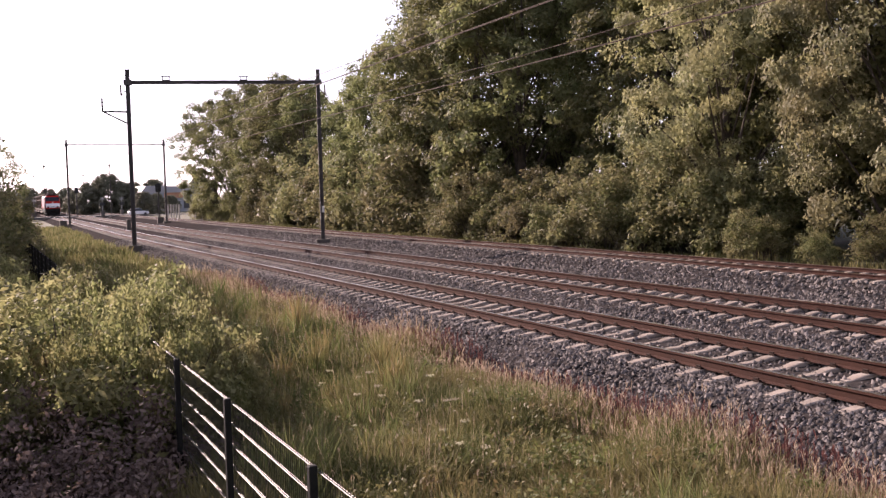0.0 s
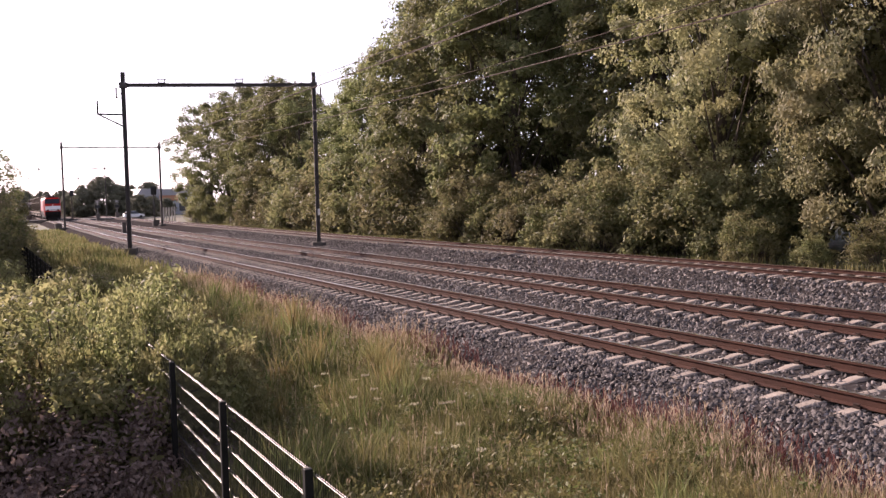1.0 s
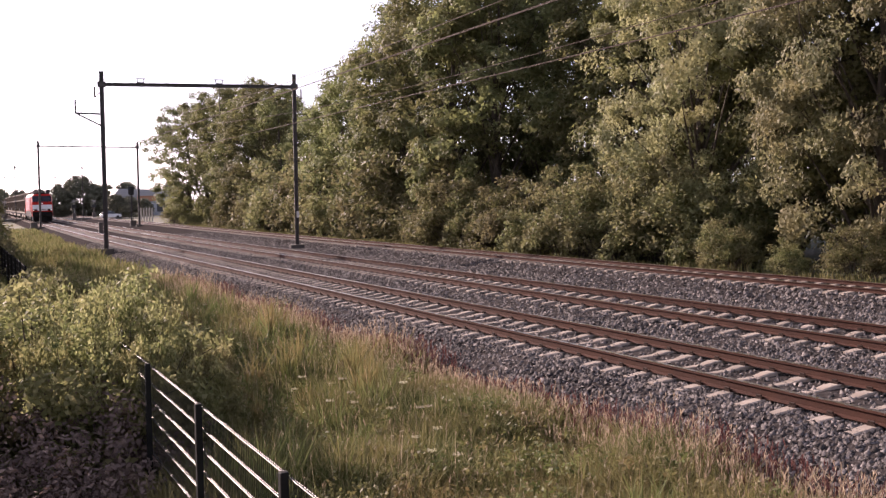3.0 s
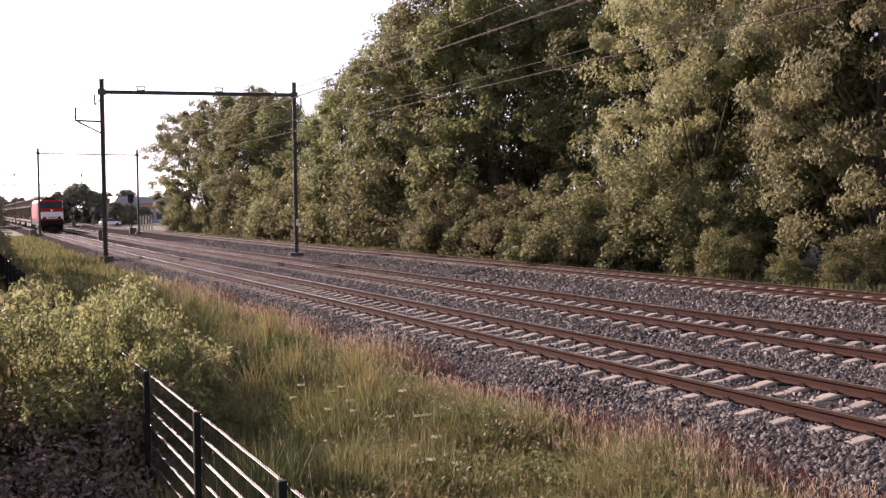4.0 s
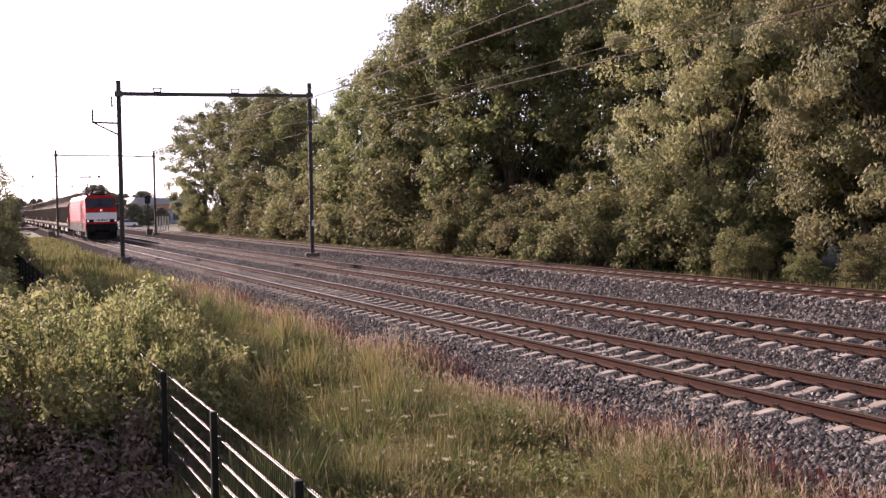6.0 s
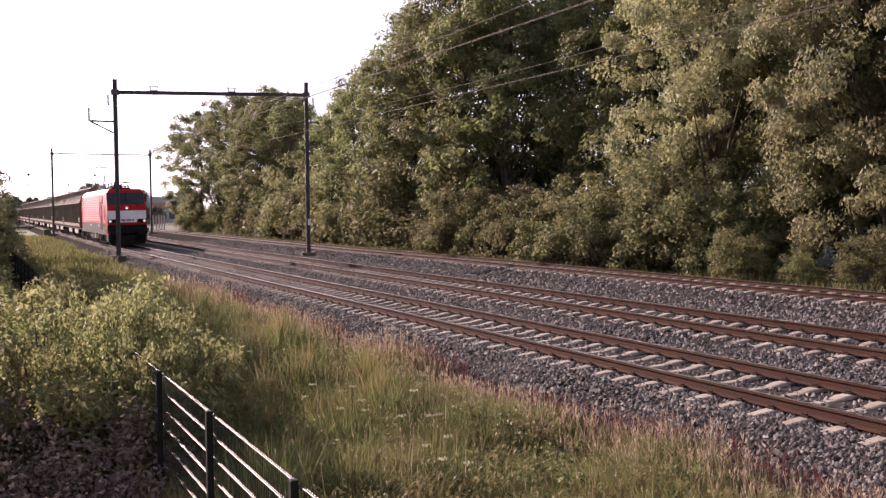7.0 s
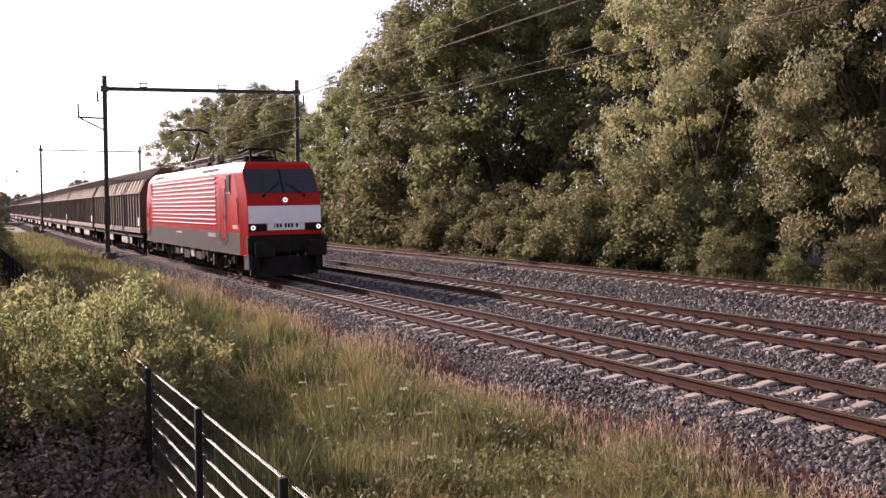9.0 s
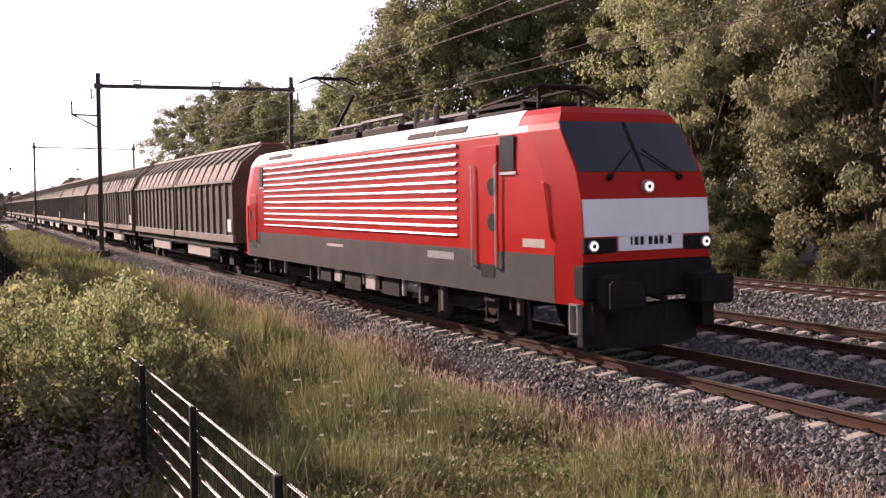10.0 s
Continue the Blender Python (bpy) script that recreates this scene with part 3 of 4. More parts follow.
def fence():
    fx, top = 1.94, 0.73
    f = tagged(empty("mesh_fence"), "dark green welded wire mesh fence with steel posts", "fence")
    post = shared("post", one(box, -0.03, 0.03, -0.03, 0.03, -1.9, 0.03, 0.006), M_fence)
    bm = bmesh.new()
    for dx in (-0.009, 0.009):
        rod(bm, (dx, 0.02, 0), (dx, 2.48, 0), 0.0036, seg=5)
    bar = shared("wire_bar", bm, M_fwire)
    bm = bmesh.new()
    for k in range(49):
        rod(bm, (0, 0.05 + 0.05 * k, -1.7), (0, 0.05 + 0.05 * k, 0.02), 0.0026, seg=3)
    mesh = shared("upright_mesh", bm, M_fmesh)
    for i in range(36):
        y = 6.15 - 5.0 + 2.5 * i
        link("post", post, None, f).matrix_basis = pose(fx + bend(y), y, top)
        for k in range(9):
            link("wire_bar", bar, None, f).matrix_basis = pose(fx + 0.04 + bend(y), y, top - 0.01 - 0.2 * k)
        if y < 60:
            tagged(link("upright_mesh", mesh, None, f), kind="stuff").matrix_basis = pose(fx + 0.04 + bend(y), y, top)


fence()


def blades(n, xr, yr, h, w, zf, lean=0.35, power=1.0):
    x = rng.uniform(*xr, n)
    y = yr[0] + (yr[1] - yr[0]) * rng.random(n) ** power
    z = zf(x, y)
    a = rng.uniform(0, 2 * np.pi, n)
    drift = np.array([noise.noise((a_ * 0.45, b_ * 0.45, 9)) for a_, b_ in zip(x, y)])
    hh = h * (0.5 + 0.8 * rng.random(n)) * (1 + 0.7 * drift)
    ww = w * (0.7 + 0.6 * rng.random(n)) * (1 + y / 25)
    l = lean * hh * rng.random(n)
    la = rng.uniform(0, 2 * np.pi, n)
    p = np.stack([x + bends(y), y, z - 0.05], 1)
    side = np.stack([np.cos(a) * ww, np.sin(a) * ww, 0 * ww], 1)
    mid = p + np.stack([np.cos(la) * l * 0.35, np.sin(la) * l * 0.35, hh * 0.6], 1)
    tip = p + np.stack([np.cos(la) * l, np.sin(la) * l, hh], 1)
    v = np.stack([p, mid + side * 1.25, tip, mid - side * 1.25], 1)
    return v.reshape(-1, 3), tip


def gz(x, y):
    return np.interp(x, [p[0] for p in GPROF], [p[1] for p in GPROF])


gv = [blades(80000, (1.6, 7.7), (3.0, 15.0), 0.46, 0.0040, gz, 0.8)[0],
      blades(62000, (1.0, 7.8), (11.0, 45.0), 0.46, 0.0045, gz, 0.8, power=1.4)[0],
      blades(26000, (0.0, 8.0), (40.0, 130.0), 0.5, 0.007, gz, 0.5, power=1.2)[0],
      blades(12000, (7.0, 8.15), (3.0, 40.0), 0.25, 0.0035, gz, 0.6)[0],
      blades(14000, (25.7, 27.8), (10.0, 130.0), 0.3, 0.006, gz)[0]]
tagged(quads("meadow_grass", np.concatenate(gv), 4, M_grass), "tall wild green grass of the railway verge", "grass", kind="stuff")


def seed_heads(name, n, xr, yr, h, material, head, label, power=1.0, zf=gz):
    v, tip = blades(n, xr, yr, h, 0.0022, zf, 0.25, power)
    k = len(tip)
    hv = []
    for q in range(5):
        u = rng.normal(size=(k, 3)) * np.array([0.35, 0.35, 0.25]) + np.array([0, 0, 1.0])
        u /= np.linalg.norm(u, axis=1)[:, None]
        s = np.cross(u, rng.normal(size=(k, 3)))
        s /= np.linalg.norm(s, axis=1)[:, None]
        L = head * (0.6 + 0.6 * rng.random((k, 1)))
        b = tip - np.array([0, 0, 1]) * head * 0.5 * q / 2
        hv.append(np.stack([b, b + u * L * 0.45 + s * L * 0.08, b + u * L, b + u * L * 0.45 - s * L * 0.08], 1).reshape(-1, 3))
    return tagged(quads(name, np.concatenate([v] + hv), 4, material), label, "grass", kind="stuff")


seed_heads("seed_grass", 3000, (6.7, 7.9), (4.0, 40.0), 0.58, M_straw, 0.075, "straw-coloured flowering grasses along the ballast edge", 1.3)
seed_heads("seed_grass", 2200, (2.4, 7.0), (4.0, 34.0), 0.62, M_straw, 0.045, "pale seeding grasses scattered in the verge", 1.3)
seed_heads("red_sorrel", 5200, (7.3, 8.5), (4.0, 40.0), 0.36, M_sorrel, 0.085, "reddish brown sorrel at the foot of the ballast", 1.3)


def tufts(n, xr, yr, per, h, w):
    """Clumps of coarse tall blades."""
    out = []
    for k in range(n):
        x, y = rng.uniform(*xr), rng.uniform(*yr)
        r = rng.uniform(0.08, 0.22)
        out.append(blades(per, (x - r, x + r), (y - r, y + r), h * rng.uniform(0.6, 1.25), w, gz, 0.5)[0])
    return np.concatenate(out)


tagged(quads("tall_grass", np.concatenate([tufts(110, (2.1, 6.6), (4.5, 15.0), 80, 0.6, 0.0034), tufts(130, (2.0, 6.8), (13.0, 32.0), 70, 0.75, 0.0045)]), 4, M_weed),
       "dark green tufts of coarse tall grass", "grass", kind="stuff")
wx, wy = rng.uniform(2.2, 6.9, 1500), 3.5 + 26 * rng.random(1500) ** 1.4
wz = gz(wx, wy) + rng.uniform(0.12, 0.6, 1500)
tagged(quads("weed_leaves", leaves(np.stack([wx, wy, wz], 1), rng.uniform(0.07, 0.24, 1500), 38, 0.028), 4, M_weed), "low leafy weeds among the verge grass", "weeds", kind="stuff")


def umbel(x, y, h):
    u = tagged(empty("umbel_flower", pose(x, y, float(gz(x, y)))), "white umbel wildflower on a thin green stem", "wildflower", "umbel flowers in the verge")
    bm = bmesh.new()
    rod(bm, (0, 0, -0.05), (0.03, 0, h), 0.006, 0.004, 5)
    for k in range(9):
        a = 2.4 * k
        rod(bm, (0.03, 0, h), (0.03 + math.cos(a) * 0.02 * k ** 0.5, math.sin(a) * 0.02 * k ** 0.5, h + 0.05), 0.002, seg=3)
    part("stem", bm, M_grass, u)
    c = np.array([[0.03 + math.cos(2.4 * k) * 0.022 * k ** 0.5, math.sin(2.4 * k) * 0.022 * k ** 0.5, h + 0.06] for k in range(9)])
    quads("bloom", leaves(c, np.full(9, 0.016), 12, 0.009), 4, M_umbel, u)


for k in range(18):
    q = rnd.random()
    umbel(3.6 + 2.0 * q + rnd.uniform(-0.8, 0.8), 7.5 + 6.5 * q + rnd.uniform(-1.5, 1.5), rnd.uniform(0.4, 0.85))

# ---- loose stones on the bed ----


def stones(n, xr, yr, size, zf, power=1.0):
    base = np.array([(1, 0, -0.35), (0, 1, -0.35), (-1, 0, -0.35), (0, -1, -0.35), (0.15, 0.1, 0.9)], float)
    tri = np.array([(0, 1, 4), (1, 2, 4), (2, 3, 4), (3, 0, 4)])
    x = rng.uniform(*xr, n)
    y = yr[0] + (yr[1] - yr[0]) * rng.random(n) ** power
    s = size * (0.6 + 0.8 * rng.random(n))
    c = np.stack([x + bends(y), y, zf(x) + s * rng.uniform(-0.1, 0.55, n)], 1)
    q, _ = np.linalg.qr(np.eye(3)[None] * 1.6 + rng.normal(size=(n, 3, 3)) * 0.45)
    q *= np.sign(np.einsum("nii->ni", q))[:, None, :]
    a = rng.uniform(0, 2 * np.pi, n)
    turn = np.zeros((n, 3, 3))
    turn[:, 0, 0] = turn[:, 1, 1] = np.cos(a)
    turn[:, 0, 1], turn[:, 1, 0], turn[:, 2, 2] = -np.sin(a), np.sin(a), 1
    v = (base[None] * (0.6 + 0.7 * rng.random((n, 5, 1)))) @ turn @ q * s[:, None, None] + c[:, None]
    f = tri[None] + (np.arange(n) * 5)[:, None, None]
    return v.reshape(-1, 3), f.reshape(-1, 3)


def bz(x):
    return np.interp(x, [p[0] for p in BPROF], [p[1] for p in BPROF])


def stone_field(parts):
    vs, fs, o = [], [], 0
    for v, f in parts:
        vs.append(v)
        fs.append(f + o)
        o += len(v)
    return np.concatenate(vs), np.concatenate(fs)


sv, sf = stone_field([stones(42000, (7.85, 10.2), (3.0, 75.0), 0.037, bz, 2.0), stones(14000, (9.8, 13.9), (4.0, 70.0), 0.038, bz, 1.9),
                      stones(18000, (12.0, 17.6), (8.0, 80.0), 0.045, bz, 1.6), stones(22000, (16.5, 22.6), (10.0, 95.0), 0.055, bz, 1.5), stones(7000, (22, 25.5), (15, 95), 0.055, bz, 1.3)])
tagged(indexed("ballast_stones", sv, sf, M_stone), "loose grey crushed stones covering the track bed", "ballast", kind="stuff")


# ---- level crossing, road and buildings beyond ----
M_rooft = mat("roof_tiles", (0.14, 0.07, 0.05), (0.11, 0.06, 0.045), 0.85, 1.0, fine=10)
M_glass0 = mat("window_glass", (0.03, 0.035, 0.04), (0.04, 0.045, 0.05), 0.1, 1)
M_pale0 = mat("pale_concrete", (0.45, 0.43, 0.40), (0.38, 0.36, 0.33), 0.9, 3)
M_black0 = mat("black_board", (0.015, 0.015, 0.015), (0.02, 0.02, 0.02), 0.6, 3)
M_asph = mat("asphalt", (0.10, 0.098, 0.095), (0.075, 0.073, 0.07), 0.9, 0.8, 0.2, fine=30)
M_bwall = mat("shed_wall", (0.30, 0.32, 0.34), (0.25, 0.27, 0.29), 0.7, 0.5, fine=3)
M_broof = mat("shed_roof", (0.36, 0.36, 0.37), (0.31, 0.31, 0.32), 0.6, 0.4, fine=4)
M_orange = mat("orange_board", (0.42, 0.2, 0.11), (0.36, 0.17, 0.09), 0.6, 1)
M_brick = mat("brick", (0.24, 0.10, 0.065), (0.19, 0.08, 0.055), 0.9, 0.8, fine=8)
M_redp = mat("red_paint", (0.5, 0.03, 0.03), (0.42, 0.03, 0.03), 0.5, 2)
M_carw = mat("car_white", (0.78, 0.78, 0.78), (0.72, 0.72, 0.72), 0.3, 2, coat=0.5)
rv = []
for x in (-400, -60, -10, 5, 9, 26, 34, 60, 400):
    z = 0.005 if 5 <= x <= 26 else -0.25
    rv.append((x, z))
ob = raw("road", [(x, y + 0.08 * x, z + dz) for y in (197.5, 204.0) for x, z in rv for dz in (0, -0.5)],
         [(2 * i, 2 * i + 2, 18 + 2 * i + 2, 18 + 2 * i) for i in range(8)] + [(2 * i, 2 * i + 1, 2 * i + 3, 2 * i + 2) for i in range(8)], M_asph)
tagged(ob, "pale grey asphalt road over the level crossing", "road", kind="structure")


def crossing_post(x, y):
    c = tagged(empty("crossing_signal", pose(x, y, -0.3)), "level crossing warning post with dark lamp board", "crossing signal", "crossing signals")
    part("post", one(rod, (0, 0, 0), (0, 0, 3.9), 0.06, seg=8), M_pale0, c)
    part("lamp_board", one(box, -0.45, 0.45, -0.1, 0.1, 2.3, 2.9, 0.05), M_black0, c)
    for s in (-1, 1):
        bm = bmesh.new()
        box(bm, -0.5, 0.5, -0.14, -0.11, 3.53, 3.63)
        bmesh.ops.rotate(bm, cent=(0, -0.12, 3.58), matrix=Matrix.Rotation(s * 0.5, 3, "Y"), verts=bm.verts)
        part("cross_board", bm, M_pale0, c)
    part("cabinet", one(box, -0.35, 0.35, -0.3, 0.3, 0, 1.3, 0.03), M_found, c)


crossing_post(20.8, 192)
crossing_post(26.5, 209)
crossing_post(9.6, 209)


def rail_signal(x, y, h):
    s = tagged(empty("rail_signal", pose(x, y, -0.3)), "black railway colour light signal on a grey post", "railway signal", "railway signals")
    part("post", one(rod, (0, 0, 0), (0, 0, h), 0.09, seg=8), M_mast, s)
    bm = bmesh.new()
    box(bm, -0.38, 0.38, -0.12, 0.12, h - 0.2, h + 0.95, 0.12)
    hd = part("lamp_head", bm, M_black0, s)
    for k in range(3):
        part("hood", one(rod, (0, -0.12, h + 0.05 + 0.3 * k), (0, -0.32, h + 0.05 + 0.3 * k), 0.12, seg=10), M_black0, hd)
    bm = bmesh.new()
    for k in range(9):
        rod(bm, (-0.2, 0.12, 0.4 + 0.4 * k), (0.2, 0.12, 0.4 + 0.4 * k), 0.015, seg=4)
    for q in (-0.2, 0.2):
        rod(bm, (q, 0.12, 0.1), (q, 0.12, h), 0.02, seg=4)
    part("ladder", bm, M_mast, s)


rail_signal(21.7, 133.3, 4.3)
rail_signal(16.9, 199.5, 5.0)
tagged(part("relay_cabinet", one(box, 12.8, 13.2, 97.8, 98.3, -0.4, 0.85, 0.04), M_found), "upright dark cabinet between the two tracks", "cabinet", "lineside cabinets")
for x, y in ((20.3, 131.0), (8.0, 127.5)):
    tagged(part("relay_cabinet", one(box, x + bend(y) - 0.4, x + bend(y) + 0.4, y - 0.3, y + 0.3, -0.5, 0.45, 0.05), M_found), "low dark lineside relay cabinet", "cabinet", "lineside cabinets")
for k in range(5):
    y = 150.0
    tagged(part("marker_post", one(box, 25.7 + 0.5 * k, 25.9 + 0.5 * k, y - 0.08 + 0.5 * k, y + 0.08 + 0.5 * k, -0.5, 2.0, 0.02), M_pale0), "pale concrete marker post beside the tracks", "post", "concrete posts")
tagged(part("equipment_hut", one(box, 30.3, 32.0, 151.5, 153.5, -0.5, 1.7, 0.04), M_found), "dark lineside equipment hut", "hut")


def warehouse():
    w = tagged(empty("warehouse", pose(44, 252, -0.4, 0, 0, 4)), "long grey warehouse with an orange sign board", "building")
    part("wall", one(box, -7.2, 9, 0, 16, 0, 5.2), M_bwall, w)
    bm = bmesh.new()
    loft0(bm, [[(-7.6, y, 5.1), (9.4, y, 5.1), (9.4, y, 6.6), (-6.2, y, 6.9)] for y in (-0.4, 16.4)])
    part("roof", bm, M_broof, w)
    part("sign_board", one(box, -1.6, 3.2, -0.3, -0.05, 3.7, 5.2, 0.05), M_orange, w, "orange fascia board")
    for k in range(6):
        x = -6.6 + 2.5 * k
        wd = part("window", one(box, x, x + 1.6, -0.06, 0.04, 1.0, 3.0), M_glass0, w)
        part("frame", one(box, x - 0.08, x + 1.68, -0.1, -0.05, 2.98, 3.1), M_plate, wd)


def loft0(bm, rings):
    rs = [[bm.verts.new(p) for p in r] for r in rings]
    k = len(rs[0])
    for a, b in zip(rs, rs[1:]):
        for i in range(k):
            bm.faces.new((a[i], a[(i + 1) % k], b[(i + 1) % k], b[i]))
    bm.faces.new(rs[0][::-1])
    bm.faces.new(rs[-1])
    bmesh.ops.recalc_face_normals(bm, faces=bm.faces)


def house(x, y, w, d, h, label):
    o = tagged(empty("house", pose(x, y, -0.4)), label, "house", "houses beyond the crossing")
    part("wall", one(box, -w / 2, w / 2, 0, d, 0, h), M_brick, o)
    bm = bmesh.new()
    loft0(bm, [[(-w / 2 - 0.3, q, h - 0.1), (w / 2 + 0.3, q, h - 0.1), (0, q, h + w * 0.45)] for q in (-0.3, d + 0.3)])
    part("roof", bm, M_rooft, o)
    for k in (-1, 1):
        part("window", one(box, k * w / 4 - 0.5, k * w / 4 + 0.5, -0.05, 0.05, 1.0, 2.3), M_glass0, o)


def car(x, y, turn):
    c = tagged(empty("car", pose(x, y, -0.22, 0, 0, turn)), "white hatchback car waiting on the road", "car")
    bm = bmesh.new()
    loft0(bm, [[(q, -w, z0), (q, w, z0), (q, w, z1), (q, -w, z1)] for q, w, z0, z1 in ((-2.0, 0.75, 0.35, 0.75), (-1.9, 0.82, 0.28, 0.88), (1.1, 0.84, 0.28, 0.92), (1.9, 0.8, 0.3, 0.78), (2.05, 0.7, 0.38, 0.62))])
    part("body", bm, M_carw, c)
    bm = bmesh.new()
    loft0(bm, [[(-1.85, -0.7, z) if z < 1 else (-1.3, -0.6, z), (1.0, -0.72, z) if z < 1 else (0.3, -0.6, z), (1.0, 0.72, z) if z < 1 else (0.3, 0.6, z), (-1.85, 0.7, z) if z < 1 else (-1.3, 0.6, z)] for z in (0.88, 1.45)])
    part("cabin", bm, M_glass0, c)
    part("roof", one(box, -1.28, 0.28, -0.6, 0.6, 1.44, 1.49, 0.02), M_carw, c)
    for q in (-1.3, 1.25):
        for s in (-1, 1):
            part("wheel", one(rod, (q, s * 0.68, 0.3), (q, s * 0.86, 0.3), 0.3, seg=16), M_black0, c)


warehouse()
house(-14, 225, 9, 10, 3.2, "brick house with a tiled roof among trees")
car(28.9, 203.0, 5)

# ---- the train ----
SPEED, FRONT = 20.18, 12.70


def front_at(t):
    return FRONT + SPEED * (10.0 - t)


M_red = mat("traffic_red", (0.42, 0.0135, 0.006), (0.38, 0.012, 0.0055), 0.36, 1.2, fine=6, spec=0.14)
M_rib = mat("glossy_red_rib", (0.35, 0.016, 0.01), (0.31, 0.014, 0.009), 0.3, 1.2, fine=6, spec=0.4)
M_grey = mat("body_grey", (0.062, 0.056, 0.053), (0.048, 0.043, 0.041), 0.7, 1.5, fine=9, third=(0.06, 0.05, 0.044), spec=0.1)
M_white = mat("panel_white", (0.8, 0.8, 0.8), (0.74, 0.74, 0.74), 0.5, 2)
M_black = mat("underframe", (0.010, 0.009, 0.009), (0.018, 0.015, 0.013), 0.9, 3, fine=25, spec=0.2)
M_dark = mat("dark_steel", (0.013, 0.011, 0.01), (0.024, 0.018, 0.014), 0.8, 3, fine=30, spec=0.15)
M_rooflt = mat("roof_light_grey", (0.66, 0.64, 0.62), (0.58, 0.56, 0.54), 0.4, 1.5, fine=20)
M_glass = mat("cab_glass", (0.014, 0.015, 0.022), (0.017, 0.018, 0.026), 0.14, 1, spec=0.6)
M_steel = mat("bright_steel", (0.5, 0.49, 0.47), (0.4, 0.39, 0.37), 0.35, 5, metal=0.7)
M_grime = mat("grimy_steel", (0.09, 0.075, 0.065), (0.05, 0.04, 0.035), 0.6, 5, fine=30, metal=0.3)
M_vent = mat("vent_grey", (0.10, 0.09, 0.082), (0.075, 0.068, 0.062), 0.9, 4, spec=0.1)
M_vent2 = mat("plate_grey", (0.24, 0.23, 0.22), (0.2, 0.19, 0.18), 0.7, 4)
M_lamp = glow("headlamp", (0.95, 0.91, 0.8), 0.55)
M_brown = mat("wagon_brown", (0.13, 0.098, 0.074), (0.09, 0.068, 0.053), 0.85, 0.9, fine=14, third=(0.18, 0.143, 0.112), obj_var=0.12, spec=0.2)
# wagon brown made paler: the sunlit look is put into the colour
M_roof_sunlit = mat("wagon_roof_sunlit", (0.26, 0.21, 0.165), (0.2, 0.16, 0.125), 0.85, 0.8, fine=12, third=(0.32, 0.255, 0.2), spec=0.2)
M_pale = mat("pale_dirt", (0.42, 0.36, 0.30), (0.34, 0.29, 0.24), 0.8, 3)


def loft(bm, rings, close_a=True, close_b=True):
    rs = [[bm.verts.new(p) for p in ring] for ring in rings]
    k = len(rs[0])
    for a, b in zip(rs, rs[1:]):
        for i in range(k):
            bm.faces.new((a[i], a[(i + 1) % k], b[(i + 1) % k], b[i]))
    if close_a:
        bm.faces.new(rs[0][::-1])
    if close_b:
        bm.faces.new(rs[-1])
    bmesh.ops.recalc_face_normals(bm, faces=bm.faces)


AXLES = []


def wheelset(parent, y, r=0.62):
    ax = part("axle", one(rod, (-0.7, 0, 0), (0.7, 0, 0), 0.09), M_black, parent)
    ax.matrix_basis = pose(0, y, r)
    AXLES.append((ax, y, r))
    for s in (-1, 1):
        bm = bmesh.new()
        rod(bm, (s * 0.70, 0, 0), (s * 0.83, 0, 0), r, seg=28)
        rod(bm, (s * 0.68, 0, 0), (s * 0.71, 0, 0), r + 0.03, seg=28)
        rod(bm, (s * 0.83, 0, 0), (s * 0.86, 0, 0), r * 0.72, r * 0.66, seg=24)
        for k in range(6):
            q = k * math.pi / 3
            rod(bm, (s * 0.855, math.cos(q) * r * 0.4, math.sin(q) * r * 0.4), (s * 0.875, math.cos(q) * r * 0.4, math.sin(q) * r * 0.4), 0.03, seg=6)
        part("wheel", bm, M_dark, ax)


def nose(z):
    """How far the front leans back at height z: middle and side edge."""
    zz = [0.9, 1.6, 2.1, 2.7, 3.15, 3.95, 4.15, 4.3]
    return np.interp(z, zz, [0.05, 0.0, 0.0, 0.06, 0.2, 0.72, 0.82, 1.0]), np.interp(z, [0.9, 1.7, 2.4, 3.0, 3.5, 3.95, 4.15, 4.3], [0.70, 0.68, 0.76, 0.98, 1.27, 1.60, 1.75, 2.0])


def front_y(x, z):
    """The front skin of the cab at a place across and a height."""
    hf = 1.475 * 0.925
    return float(nose(z)[0]) + 0.05 * min(1.0, max(0.0, (abs(x) - hf * 0.55) / (hf * 0.45)))


def skin(name, material, parent, spans, off=0.02, label=""):
    """A curved plate on the cab front; spans: (z, x0, x1)."""
    bm = bmesh.new()
    rows = []
    for z, x0, x1 in spans:
        xs = [x0 + (x1 - x0) * k / 8 for k in range(9)]
        rows.append(([bm.verts.new((x, front_y(x, z) - off, z)) for x in xs], [bm.verts.new((x, front_y(x, z) + 0.03, z)) for x in xs]))
    for (a, a2), (b, b2) in zip(rows, rows[1:]):
        for k in range(8):
            bm.faces.new((a[k], a[k + 1], b[k + 1], b[k]))
        for q in (0, 8):
            bm.faces.new((a[q], b[q], b2[q], a2[q]))
    for a, a2 in (rows[0], rows[-1]):
        for k in range(8):
            bm.faces.new((a[k], a[k + 1], a2[k + 1], a2[k]))
    bmesh.ops.recalc_face_normals(bm, faces=bm.faces)
    return part(name, bm, material, parent, label)


